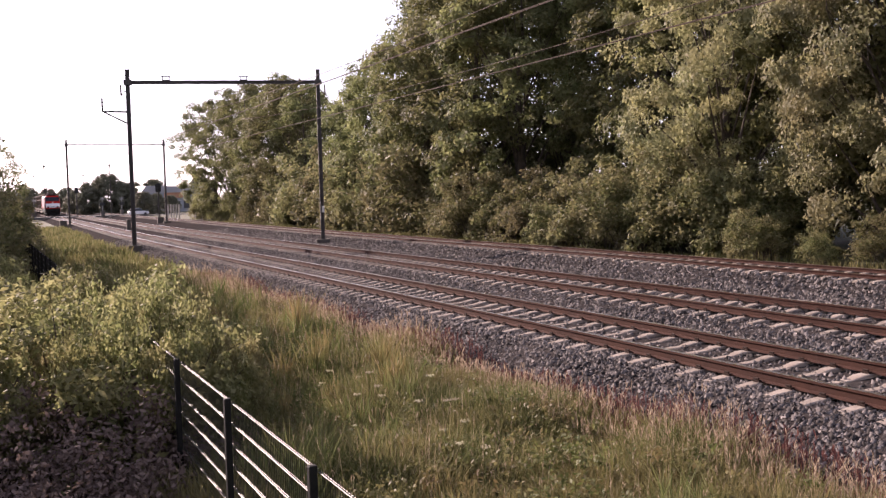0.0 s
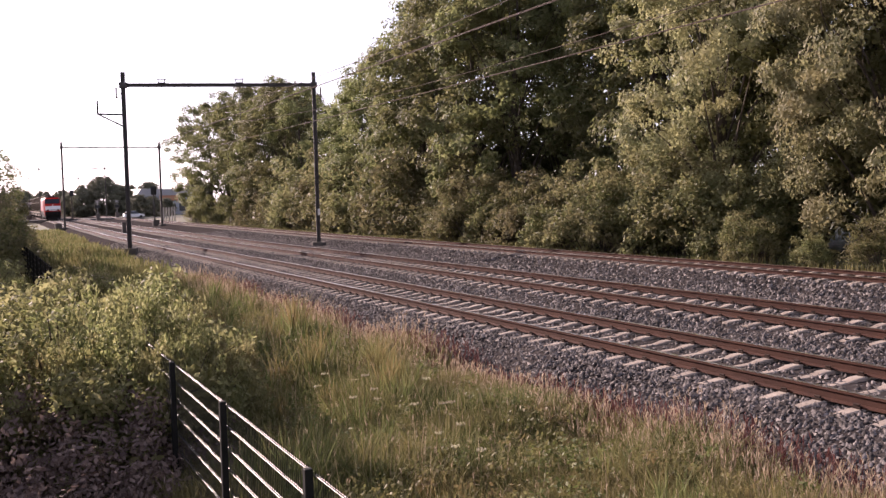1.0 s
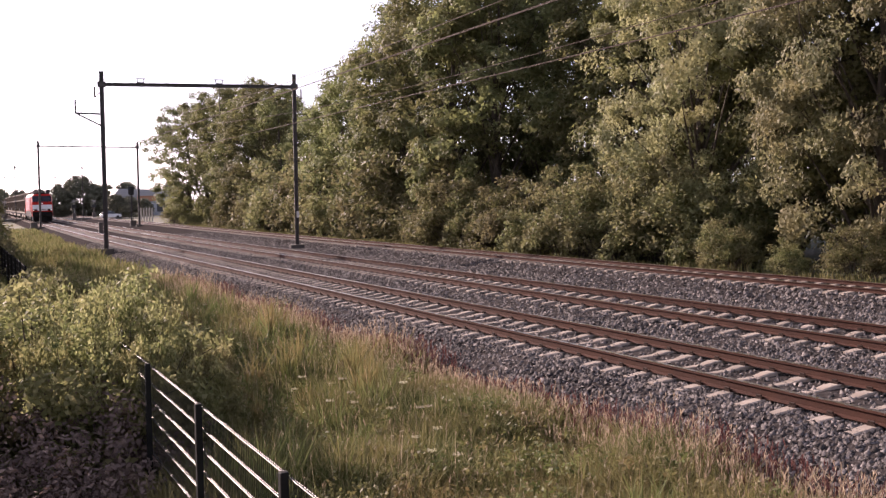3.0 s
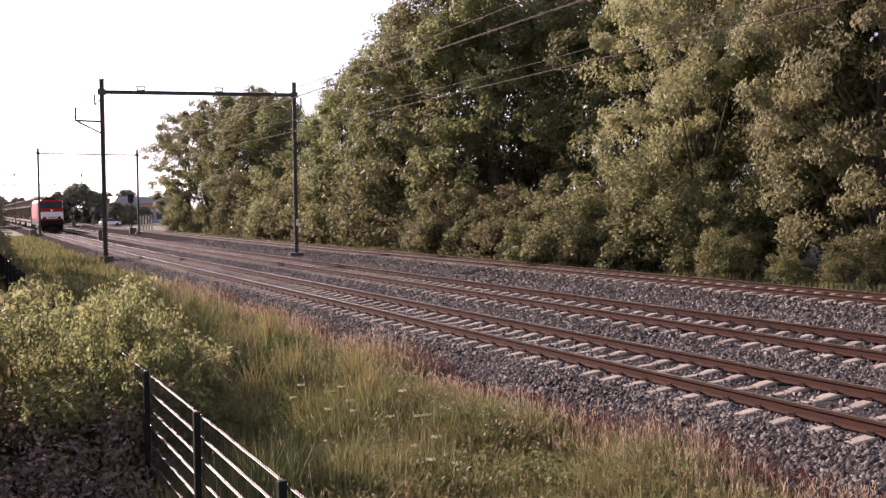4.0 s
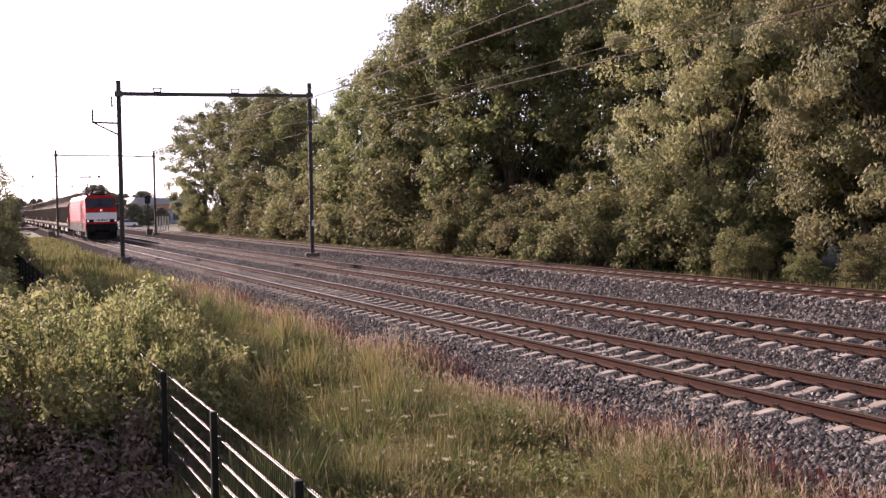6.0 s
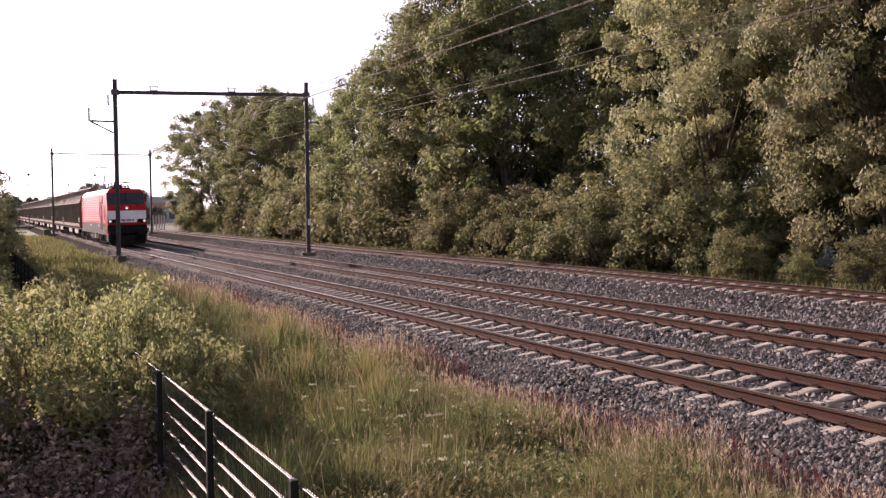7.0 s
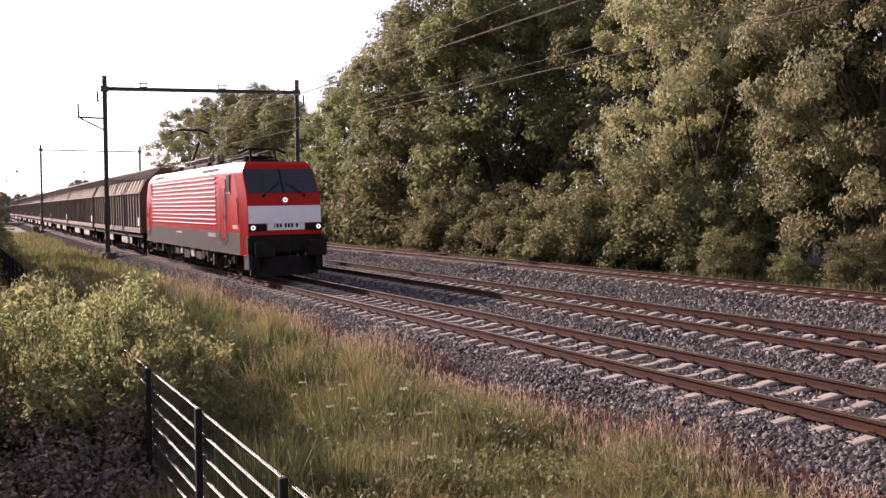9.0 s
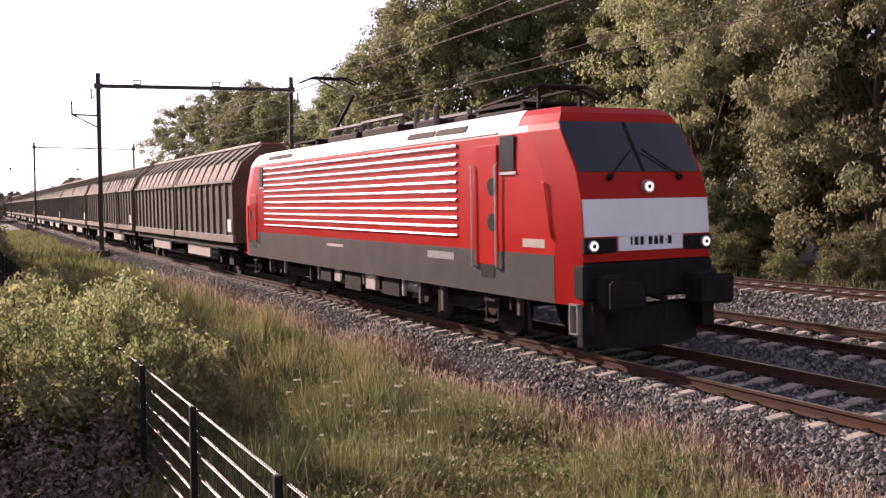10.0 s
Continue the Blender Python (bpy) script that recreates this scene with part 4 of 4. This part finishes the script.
def loco():
    L = 19.8
    lo = tagged(empty("locomotive"), "red and grey electric freight locomotive with a white nose panel", "locomotive")
    # body shell: ring per height, from the skirt to the roof
    bm = bmesh.new()
    rings = []
    for z in [1.62, 1.72] + [1.85 + 0.12 * k for k in range(17)] + [3.86, 3.92, 3.98, 4.04, 4.1, 4.16, 4.22, 4.27]:
        hw = float(np.interp(z, [1.62, 2.1, 2.7, 3.15, 3.6, 3.86, 3.92, 3.98, 4.16, 4.27], [1.475, 1.48, 1.475, 1.47, 1.46, 1.45, 1.435, 1.41, 1.30, 1.2]))
        m, s = nose(z)
        hf = hw * 0.925
        hf2 = hf * 0.55
        rings.append([(-hw, s, z), (-hf, m + 0.05, z), (-hf2, m, z), (hf2, m, z), (hf, m + 0.05, z), (hw, s, z),
                      (hw, L - s, z), (hf, L - m - 0.05, z), (hf2, L - m, z), (-hf2, L - m, z), (-hf, L - m - 0.05, z), (-hw, L - s, z)])
    loft(bm, rings)
    part("body", bm, M_red, lo, "bright red body shell with sloping cab fronts", smooth=7)
    # grey skirt band and red nose corners below it
    for s in (-1, 1):
        bm = bmesh.new()
        loft(bm, [[(s * 1.482, y, 0.90), (s * 1.482, y, 1.72), (s * 1.30, y, 1.72), (s * 1.30, y, 0.90)] for y in (0.72, L - 0.72)])
        part("side_skirt", bm, M_grey, lo, "dull grey lower body band")
        for y0, y1, f in ((0.72, 0.06, 1), (L - 0.72, L - 0.06, -1)):
            bm = bmesh.new()
            loft(bm, [[(s * 1.478, y0, z), (s * 1.366, y1, z), (s * 1.20, y1 + 0.2 * f, z), (s * 1.20, y0 + 0.1 * f, z)] for z in (0.90, 1.64)])
            part("nose_corner", bm, M_red, lo)
    # white nose panel, number field, lamps, windscreen
    skin("nose_panel", M_white, lo, [(z, -1.345, 1.345) for z in (2.04, 2.25, 2.45, 2.66)], 0.015, "white panel across the nose")
    skin("number_field", M_white, lo, [(z, -0.69, 0.69) for z in (1.79, 1.92, 2.035)], 0.02)
    for k, (x, w) in enumerate(((-0.36, 0.06), (-0.26, 0.1), (-0.14, 0.1), (0.04, 0.1), (0.16, 0.1), (0.28, 0.1), (0.38, 0.05), (0.46, 0.1))):
        part("number_bar", one(box, x - w / 2 - 0.05, x + w / 2 - 0.07, -0.026, -0.018, 1.88 if w > 0.05 else 1.94, 2.02 if w > 0.05 else 1.96), M_black, lo)
    for s in (-1, 1):
        part("lamp_housing", one(box, s * 1.04 - 0.33, s * 1.04 + 0.33, -0.012, 0.1, 1.76, 2.015, 0.02), M_black, lo)
        hl = part("headlight", one(rod, (s * 1.21, 0.0, 1.89), (s * 1.21, -0.045, 1.89), 0.105, 0.095, 20), M_steel, lo, "round lit headlight")
        part("lens", one(rod, (s * 1.21, -0.03, 1.89), (s * 1.21, -0.055, 1.89), 0.085, 0.075, 18), M_lamp, hl)
        part("lens_cap", one(rod, (s * 1.21, -0.05, 1.89), (s * 1.21, -0.06, 1.89), 0.042, 0.036, 12), M_dark, hl)
        part("tail_lamp", one(rod, (s * 0.9, 0.0, 1.89), (s * 0.9, -0.03, 1.89), 0.07, 0.06, 14), M_dark, lo)
    hl = part("headlight", one(rod, (0, 0.1, 2.86), (0, 0.02, 2.86), 0.12, 0.11, 20), M_steel, lo, "round lit headlight above the panel")
    part("lens", one(rod, (0, 0.04, 2.86), (0, 0.01, 2.86), 0.09, 0.08, 18), M_lamp, hl)
    part("lens_cap", one(rod, (0, 0.015, 2.86), (0, 0.004, 2.86), 0.042, 0.036, 12), M_dark, hl)
    skin("screen_pillar", M_black, lo, [(3.12 + 0.88 * k / 5, -0.04, 0.04) for k in range(6)], 0.016, "black pillar between the windscreens")
    for s in (-1, 1):
        zs = [3.12 + 0.88 * k / 5 for k in range(6)]
        ws = skin("windscreen", M_glass, lo, [(z, *sorted((s * 0.035, s * (1.30 + 0.02 * (z - 3.12) / 0.88)))) for z in zs], 0.012, "dark tinted windscreen")
        bm = bmesh.new()
        rod(bm, (s * 0.75, 0.1, 3.04), (s * 0.12, 0.36, 3.5), 0.014, seg=5)
        rod(bm, (s * 0.72, 0.13, 3.06), (s * 0.78, 0.1, 3.0), 0.05, seg=8)
        part("wiper", bm, M_black, lo)
        # front handrail
        bm = bmesh.new()
        rod(bm, (s * 1.5, 0.78, 2.0), (s * 1.5, 0.98, 2.95), 0.016, seg=6)
        rod(bm, (s * 1.5, 0.98, 2.95), (s * 1.46, 1.1, 2.97), 0.016, seg=6)
        part("handrail", bm, M_red, lo)
    M_side = mat("side_glass", (0.012, 0.013, 0.014), (0.015, 0.016, 0.017), 0.4, 1, spec=0.1)
    # side louvres, doors, windows, rails on both sides
    for s in (-1, 1):
        x = s * 1.482
        for k in range(11):      # pressed ribs: a short sloping upper face over a steep lower one
            z = 1.93 + k * 0.179
            prof = [(-0.02, 0.0), (0.004, 0.0), (0.03, 0.022), (0.033, 0.036), (0.02, 0.063), (0.003, 0.07), (-0.02, 0.07)]
            bm = bmesh.new()
            loft(bm, [[(x + s * px, y, z + pz) for px, pz in prof] for y in (4.15, 17.15)])
            part("louvre", bm, M_rib, lo)
        for y0, y1 in ((1.95, 2.45), (17.28, 17.62)):
            part("cab_window", one(box, x - 0.012, x + 0.012, y0, y1, 3.2, 3.84, 0.01), M_side, lo, "dark cab side window")
            part("window_sill", one(box, x - 0.02, x + 0.02, y0 - 0.05, y1 + 0.03, 3.13, 3.18), M_steel, lo)
        for y0, f, zt in ((2.55, 1, 3.7), (L - 0.95, -1, 2.95)):
            bm = bmesh.new()
            a, b = sorted((y0 + 0.02 * f, y0 + 0.85 * f))
            box(bm, x - 0.01, x + 0.01, a, b, 1.45, zt, 0.006)
            d = part("cab_door", bm, M_red, lo)
            for yy in (y0, y0 + 0.9 * f):
                bm = bmesh.new()
                rod(bm, (x + s * 0.06, yy, 1.42), (x + s * 0.06, yy, zt - 0.38), 0.018, seg=6)
                rod(bm, (x + s * 0.06, yy, 1.42), (x, yy, 1.38), 0.018, seg=6)
                rod(bm, (x + s * 0.06, yy, zt - 0.38), (x, yy, zt - 0.34), 0.018, seg=6)
                part("handrail", bm, M_steel if f > 0 else M_red, lo)
            for z in ((2.25, 2.92) if f > 0 else (2.25,)):
                part("door_recess", one(rod, (x - 0.012, y0 + 0.2 * f, z), (x + 0.012, y0 + 0.2 * f, z), 0.17, seg=16), M_black, lo)
            part("step_recess", one(box, x - 0.012, x + 0.012, *sorted((y0 + 0.15 * f, y0 + 0.65 * f)), 1.22, 1.45), M_black, lo)
            bm = bmesh.new()
            for z in (0.35, 0.75, 1.1):
                box(bm, s * 1.30, s * 1.47, *sorted((y0 + 0.2 * f, y0 + 0.6 * f)), z, z + 0.04)
            for yy in (y0 + 0.18 * f, y0 + 0.62 * f):
                box(bm, s * 1.36, s * 1.40, *sorted((yy, yy + 0.03 * f)), 0.35, 1.15)
            part("step_ladder", bm, M_dark, lo)
        part("notice_plate", one(box, x - 0.006, x + 0.006, 1.0, 1.7, 1.83, 1.98), M_pale, lo, "small pale notice plate")
        part("notice_plate", one(box, x - 0.008, x + 0.008, 4.3, 5.5, 1.47, 1.62), M_vent2, lo, "small pale notice plate")
        part("notice_plate", one(box, x - 0.008, x + 0.008, 10.4, 11.6, 1.5, 1.57), M_pale, lo, "small pale notice plate")
        # sloping roof edge panels with vents
        for y0, y1 in ((3.9, 5.2), (5.3, 6.6), (14.6, 15.7), (15.8, 16.9)):
            bm = bmesh.new()
            loft(bm, [[(s * 1.418, y, 4.025), (s * 1.345, y, 4.152), (s * 1.25, y, 4.12), (s * 1.3, y, 4.0)] for y in (y0, y1)])
            part("roof_vent", bm, M_vent, lo, "grey roof grille")
        # light grey roof side; run on over the cabs to paint the glare there
        bm = bmesh.new()
        loft(bm, [[(s * 1.438, y, 3.93), (s * 1.415, y, 3.985), (s * 1.31, y, 4.168), (s * 1.2, y, 4.282), (s * 1.1, y, 4.2), (s * 1.3, y, 3.93)] for y in (1.95, L - 1.95)])
        part("roof_slope", bm, M_rooflt, lo, "light grey removable roof side, its paleness over the cabs painted sun glare")
        # thin pale line along the roof edge, glare put into its colour
        part("roof_rail", one(box, s * 1.44 - 0.02, s * 1.44 + 0.02, 2.6, L - 2.6, 3.9, 3.925), M_rooflt, lo)
    # roof gear
    part("roof_walkway", one(box, -0.55, 0.55, 2.8, L - 2.8, 4.25, 4.32, 0.01), M_dark, lo)
    for y0, up in ((3.0, False), (L - 5.2, True)):
        pg = part("pantograph", one(box, -0.62, 0.62, y0, y0 + 1.9, 4.52, 4.57), M_dark, lo, "folding roof pantograph")
        for x in (-0.55, 0.55):
            for y in (y0 + 0.1, y0 + 1.8):
                part("insulator", one(rod, (x, y, 4.27), (x, y, 4.52), 0.07, 0.05, 8), M_insul, pg)
        bm = bmesh.new()
        if up:
            rod(bm, (0, y0 + 0.4, 4.6), (0, y0 - 1.5, 5.72), 0.055, seg=6)
            for x in (-0.4, 0.4):
                rod(bm, (x * 0.3, y0 - 1.5, 5.72), (x, y0 + 0.4, 6.42), 0.03, seg=6)
        else:
            rod(bm, (0, y0 + 0.2, 4.6), (0, y0 + 2.3, 4.68), 0.05, seg=6)
            for x in (-0.4, 0.4):
                rod(bm, (x * 0.5, y0 + 2.3, 4.68), (x, y0 - 0.3, 4.8), 0.035, seg=6)
                rod(bm, (x * 1.2, y0 - 0.35, 4.26), (x * 1.2, y0 - 0.35, 4.8), 0.045, seg=6)
        part("arm", bm, M_dark, pg)
        bm = bmesh.new()
        zc, yc = (6.45, y0 + 0.4) if up else (4.82, y0 - 0.35)
        for dy in (-0.14, 0.14):
            rod(bm, (-0.55, yc + dy, zc), (0.55, yc + dy, zc), 0.035, seg=6)
            for s in (-1, 1):
                rod(bm, (s * 0.55, yc + dy, zc), (s * 0.92, yc + dy, zc - 0.16), 0.025, seg=6)
        part("collector_head", bm, M_dark, pg)
    for y0, y1, x, z in ((5.6, 8.3, 0.35, 4.7), (8.4, 11.0, -0.55, 4.78), (11.1, 13.6, -0.5, 4.76), (8.6, 13.2, 0.4, 4.72)):
        bm = bmesh.new()
        box(bm, x - 0.09, x + 0.09, y0, y1, z - 0.03, z + 0.03)
        for k in range(3):
            yy = y0 + (y1 - y0) * (k + 0.3 + 0.15 * k) / 3
            rod(bm, (x, yy, 4.3), (x, yy, z), 0.1, 0.07, 8)
        part("roof_busbar", bm, M_vent2, lo)
    for y0, w, d, z in ((5.2, 0.6, 1.0, 4.5), (6.4, 0.75, 1.2, 4.52), (8.5, 0.72, 2.3, 4.55), (11.2, 0.7, 2.2, 4.54), (7.75, 0.4, 0.6, 4.55), (2.85, 0.7, 1.9, 4.44)):
        part("roof_box", one(box, -w, w, y0, y0 + d, 4.3, z, 0.04), M_dark, lo)
    for k, (y0, x, z) in enumerate(((5.3, -0.5, 4.62), (5.9, -0.2, 4.7), (7.0, -0.45, 4.86), (7.5, -0.7, 4.8), (6.4, -0.75, 4.78), (8.2, -0.1, 4.82), (9.9, 0.2, 4.66), (11.0, -0.4, 4.64), (12.4, -0.2, 4.7))):
        bm = bmesh.new()
        rod(bm, (x, y0, 4.3), (x, y0, z), 0.09, 0.05, 8)
        rod(bm, (x, y0, z), (x + 0.25, y0 + 0.5, z + 0.08), 0.025, seg=5)
        part("roof_insulator", bm, M_insul, lo)
    # underframe, buffers, plough, bogies
    part("underframe", one(box, -1.28, 1.28, 0.3, L - 0.3, 0.95, 1.66), M_black, lo)
    part("headstock", one(box, -1.40, 1.40, -0.02, 0.35, 0.98, 1.60, 0.05), M_black, lo)
    for s in (-1, 1):
        bm = bmesh.new()
        box(bm, s * 0.95 - 0.24, s * 0.95 + 0.24, -0.36, 0.0, 0.84, 1.42, 0.05)
        rod(bm, (s * 0.95, -0.3, 1.1), (s * 0.95, -0.54, 1.1), 0.15, seg=14)
        box(bm, s * 0.95 - 0.36, s * 0.95 + 0.36, -0.62, -0.53, 0.86, 1.36, 0.06)
        part("buffer", bm, M_black, lo)
        part("cab_step", one(box, s * 1.18 - 0.13, s * 1.18 + 0.13, -0.12, 0.25, 0.42, 0.98), M_black, lo)
        bm = bmesh.new()
        for z in (0.42, 0.9):
            box(bm, s * 1.36, s * 1.46, 0.1, 0.34, z, z + 0.03)
        for y in (0.1, 0.31):
            box(bm, s * 1.36, s * 1.46, y, y + 0.03, 0.42, 0.92)
        part("shunter_step", bm, M_steel, lo)
    bm = bmesh.new()
    rod(bm, (0, 0, 1.02), (0, -0.38, 0.98), 0.05, seg=8)
    rod(bm, (0, -0.38, 0.98), (0, -0.36, 0.6), 0.035, seg=6)
    part("coupling_hook", bm, M_dark, lo)
    bm = bmesh.new()
    loft(bm, [[(-1.25, 0.25, 0.18), (-0.5, -0.12, 0.16), (0.5, -0.12, 0.16), (1.25, 0.25, 0.18), (1.25, 0.4, 0.18), (-1.25, 0.4, 0.18)],
              [(-1.25, 0.25, 0.85), (-0.5, -0.05, 0.85), (0.5, -0.05, 0.85), (1.25, 0.25, 0.85), (1.25, 0.4, 0.85), (-1.25, 0.4, 0.85)]])
    part("plough", bm, M_black, lo)
    for yc in (4.7, L - 4.7):
        bg = part("bogie", one(box, -1.0, 1.0, yc - 1.9, yc + 1.9, 0.62, 0.95, 0.04), M_black, lo)
        for s in (-1, 1):
            bm = bmesh.new()
            loft(bm, [[(s * 0.98, y, z - h), (s * 1.14, y, z - h), (s * 1.14, y, z + h), (s * 0.98, y, z + h)] for y, z, h in ((yc - 2.2, 0.72, 0.09), (yc - 1.0, 0.72, 0.12), (yc - 0.6, 0.58, 0.12), (yc + 0.6, 0.58, 0.12), (yc + 1.0, 0.72, 0.12), (yc + 2.2, 0.72, 0.09))])
            part("side_frame", bm, M_black, bg)
            for y in (yc - 1.45, yc + 1.45):
                part("axle_box", one(rod, (s * 0.9, y, 0.62), (s * 1.22, y, 0.62), 0.19, seg=14), M_dark, bg)
                for d in (-0.4, 0.4):
                    part("coil_spring", one(rod, (s * 1.06, y + d, 0.72), (s * 1.06, y + d, 1.02), 0.1, seg=10), M_dark, bg)
            part("damper", one(rod, (s * 1.22, yc - 0.7, 0.95), (s * 1.22, yc + 0.5, 0.95), 0.05, seg=8), M_steel, bg)
            part("sand_pipe", one(rod, (s * 0.95, yc - 2.3, 0.95), (s * 0.8, yc - 2.15, 0.15), 0.025, seg=6), M_grime, bg)
    # boxes hung below the frame
    for s in (-1, 1):
        for y0, y1, z0, m in ((7.2, 8.2, 0.45, M_black), (8.6, 9.2, 0.5, M_pale), (9.5, 10.6, 0.4, M_black), (10.9, 11.35, 0.55, M_pale), (11.6, 12.4, 0.5, M_black)):
            part("equipment_box", one(box, s * 1.2 - 0.18, s * 1.2 + 0.18, y0, y1, z0, 0.98, 0.02), m, lo)
        for y0, z0, w, m in ((2.0, 0.55, 0.05, M_grime), (2.3, 0.62, 0.04, M_dark), (5.0, 0.35, 0.06, M_grime), (5.15, 0.3, 0.05, M_dark), (6.1, 0.4, 0.05, M_grime), (7.0, 0.5, 0.04, M_pale), (8.35, 0.55, 0.05, M_dark),
                             (9.3, 0.6, 0.05, M_grime), (10.75, 0.62, 0.07, M_grime), (12.6, 0.5, 0.04, M_steel), (13.2, 0.42, 0.05, M_dark), (15.6, 0.5, 0.04, M_steel), (17.0, 0.45, 0.06, M_grime)):
            part("hanging_pipe", one(box, s * 1.33 - w, s * 1.33 + w, y0, y0 + 2 * w, z0, 0.95, 0.01), m, lo)
        part("air_tank", one(rod, (s * 1.15, 6.3, 0.72), (s * 1.15, 7.1, 0.72), 0.14, seg=14), M_steel, lo)
    return lo


WL = 20.4


def wagon():
    w = tagged(empty("freight_wagon"), "brown sliding-wall freight wagon with ribbed sides and sloping roof", "freight wagon", "wagons of the freight train")
    for y0, y1 in ((0.35, WL / 2 - 0.12), (WL / 2 + 0.12, WL - 0.35)):
        bm = bmesh.new()
        prof = [(-1.45, 1.25), (-1.45, 3.45), (-1.42, 3.6), (-1.14, 4.16), (-0.35, 4.8), (0.35, 4.8), (1.14, 4.16), (1.42, 3.6), (1.45, 3.45), (1.45, 1.25)]
        loft(bm, [[(x, y, z) for x, z in prof] for y in (y0, y1)])
        sh = part("body", bm, M_brown, w)
        part("ridge", one(box, -0.42, 0.42, y0 - 0.06, y1 + 0.06, 4.775, 4.84, 0.01), M_roof_sunlit, w)
        n = 11
        for s in (-1, 1):
            for k in range(n):
                y = y0 + 0.1 + (y1 - y0 - 0.2) * k / (n - 1)
                bm = bmesh.new()
                loft(bm, [[(s * 1.44, y - 0.05, z), (s * 1.52, y - 0.03, z), (s * 1.52, y + 0.03, z), (s * 1.44, y + 0.05, z)] for z in (1.5, 3.42)])
                part("wall_rib", bm, M_brown, sh)
            for k in range(9):
                y = y0 + 0.3 + (y1 - y0 - 0.6) * k / 8
                bm = bmesh.new()
                loft(bm, [[(s * 1.44, y - 0.07, 3.5), (s * 1.5, y - 0.04, 3.53), (s * 1.5, y + 0.04, 3.53), (s * 1.44, y + 0.07, 3.5)],
                          [(s * 1.13, y - 0.07, 4.15), (s * 1.2, y - 0.04, 4.21), (s * 1.2, y + 0.04, 4.21), (s * 1.13, y + 0.07, 4.15)],
                          [(s * 0.40, y - 0.05, 4.76), (s * 0.42, y - 0.04, 4.8), (s * 0.42, y + 0.04, 4.8), (s * 0.40, y + 0.05, 4.76)]])
                part("roof_rib", bm, M_brown, sh)
            # strip over the upper slope, coloured paler to look sunlit
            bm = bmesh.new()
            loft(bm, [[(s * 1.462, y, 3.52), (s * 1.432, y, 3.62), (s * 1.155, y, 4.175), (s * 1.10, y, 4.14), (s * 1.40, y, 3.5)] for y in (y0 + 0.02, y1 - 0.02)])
            part("roof_side", bm, M_roof_sunlit, sh, "brown roof side with its sunlit paleness put into the colour")
            part("eave_rail", one(box, s * 0.44 - 0.03, s * 0.44 + 0.03, y0 - 0.04, y1 + 0.04, 4.78, 4.87, 0.01), M_pale, sh)
            part("top_rail", one(box, s * 1.49 - 0.05, s * 1.49 + 0.05, y0, y1, 3.42, 3.52, 0.01), M_roof_sunlit, sh)
            part("bottom_rail", one(box, s * 1.5 - 0.05, s * 1.5 + 0.05, y0, y1, 1.25, 1.52, 0.01), M_roof_sunlit, sh)
    part("underframe", one(box, -1.3, 1.3, 0.3, WL - 0.3, 0.95, 1.25), M_black, w)
    for s in (-1, 1):
        part("sole_bar", one(box, s * 1.36 - 0.05, s * 1.36 + 0.05, 0.3, WL - 0.3, 0.98, 1.2, 0.01), M_dark, w)
        for y0 in (4.6, WL / 2 + 2.0):
            part("lower_panel", one(box, s * 1.3 - 0.04, s * 1.3 + 0.04, y0, y0 + 3.9, 0.55, 0.97, 0.01), M_pale, w, "dusty pale equipment panel")
        part("notice_plate", one(box, s * 1.53 - 0.006, s * 1.53 + 0.006, 0.6, 1.1, 1.65, 2.1), M_plate, w)
        for y, d in ((0.32, -1), (WL - 0.32, 1)):
            bm = bmesh.new()
            rod(bm, (s * 0.875, y, 1.06), (s * 0.875, y + d * 0.25, 1.06), 0.11, seg=10)
            rod(bm, (s * 0.875, y + d * 0.25, 1.06), (s * 0.875, y + d * 0.31, 1.06), 0.22, seg=14)
            part("buffer", bm, M_black, w)
    for y in (2.3, 4.0, WL - 4.0, WL - 2.3):
        wheelset(w, y, 0.46)
        for s in (-1, 1):
            part("axle_guard", one(box, s * 1.05 - 0.05, s * 1.05 + 0.05, y - 0.3, y + 0.3, 0.35, 0.98, 0.02), M_black, w)
    return w


LOCO = loco()
AXLES.clear()
for y in (3.25, 6.15, 19.8 - 6.15, 19.8 - 3.25):
    wheelset(LOCO, y)
LOCO_AXLES = list(AXLES)
WAGON = wagon()
WAGONS = [WAGON] + [copy_thing(WAGON, Matrix()) for _ in range(9)]


def motions():
    """The train runs straight through at a steady speed towards and past the camera."""
    cx, z0, cant = TRACKS[0]
    lean = -0.35 * math.degrees(math.atan2(cant, 1.507))      # springs and wheel play take up most of the cant
    for ob, back, length in [(LOCO, 0.0, 19.8)] + [(w, 20.5 + k * (WL + 0.5), WL) for k, w in enumerate(WAGONS)]:
        rows = []
        for i in range(21):
            t = i * 0.5
            y = front_at(t) + back
            a, b = bend(y), bend(y + length)
            rows.append((t, pose(cx + a, y, z0, 0, lean, -math.degrees(math.atan2(b - a, length)))))
        walk(ob, rows)
    for ax, y, r in LOCO_AXLES:      # the wheels roll: the train comes towards -Y
        step = SPEED / r / FPS
        walk(ax, [(i / FPS, Matrix.Translation((0, y, r)) @ Matrix.Rotation(i * step, 4, "X")) for i in range(frame(10.0))])


motions()
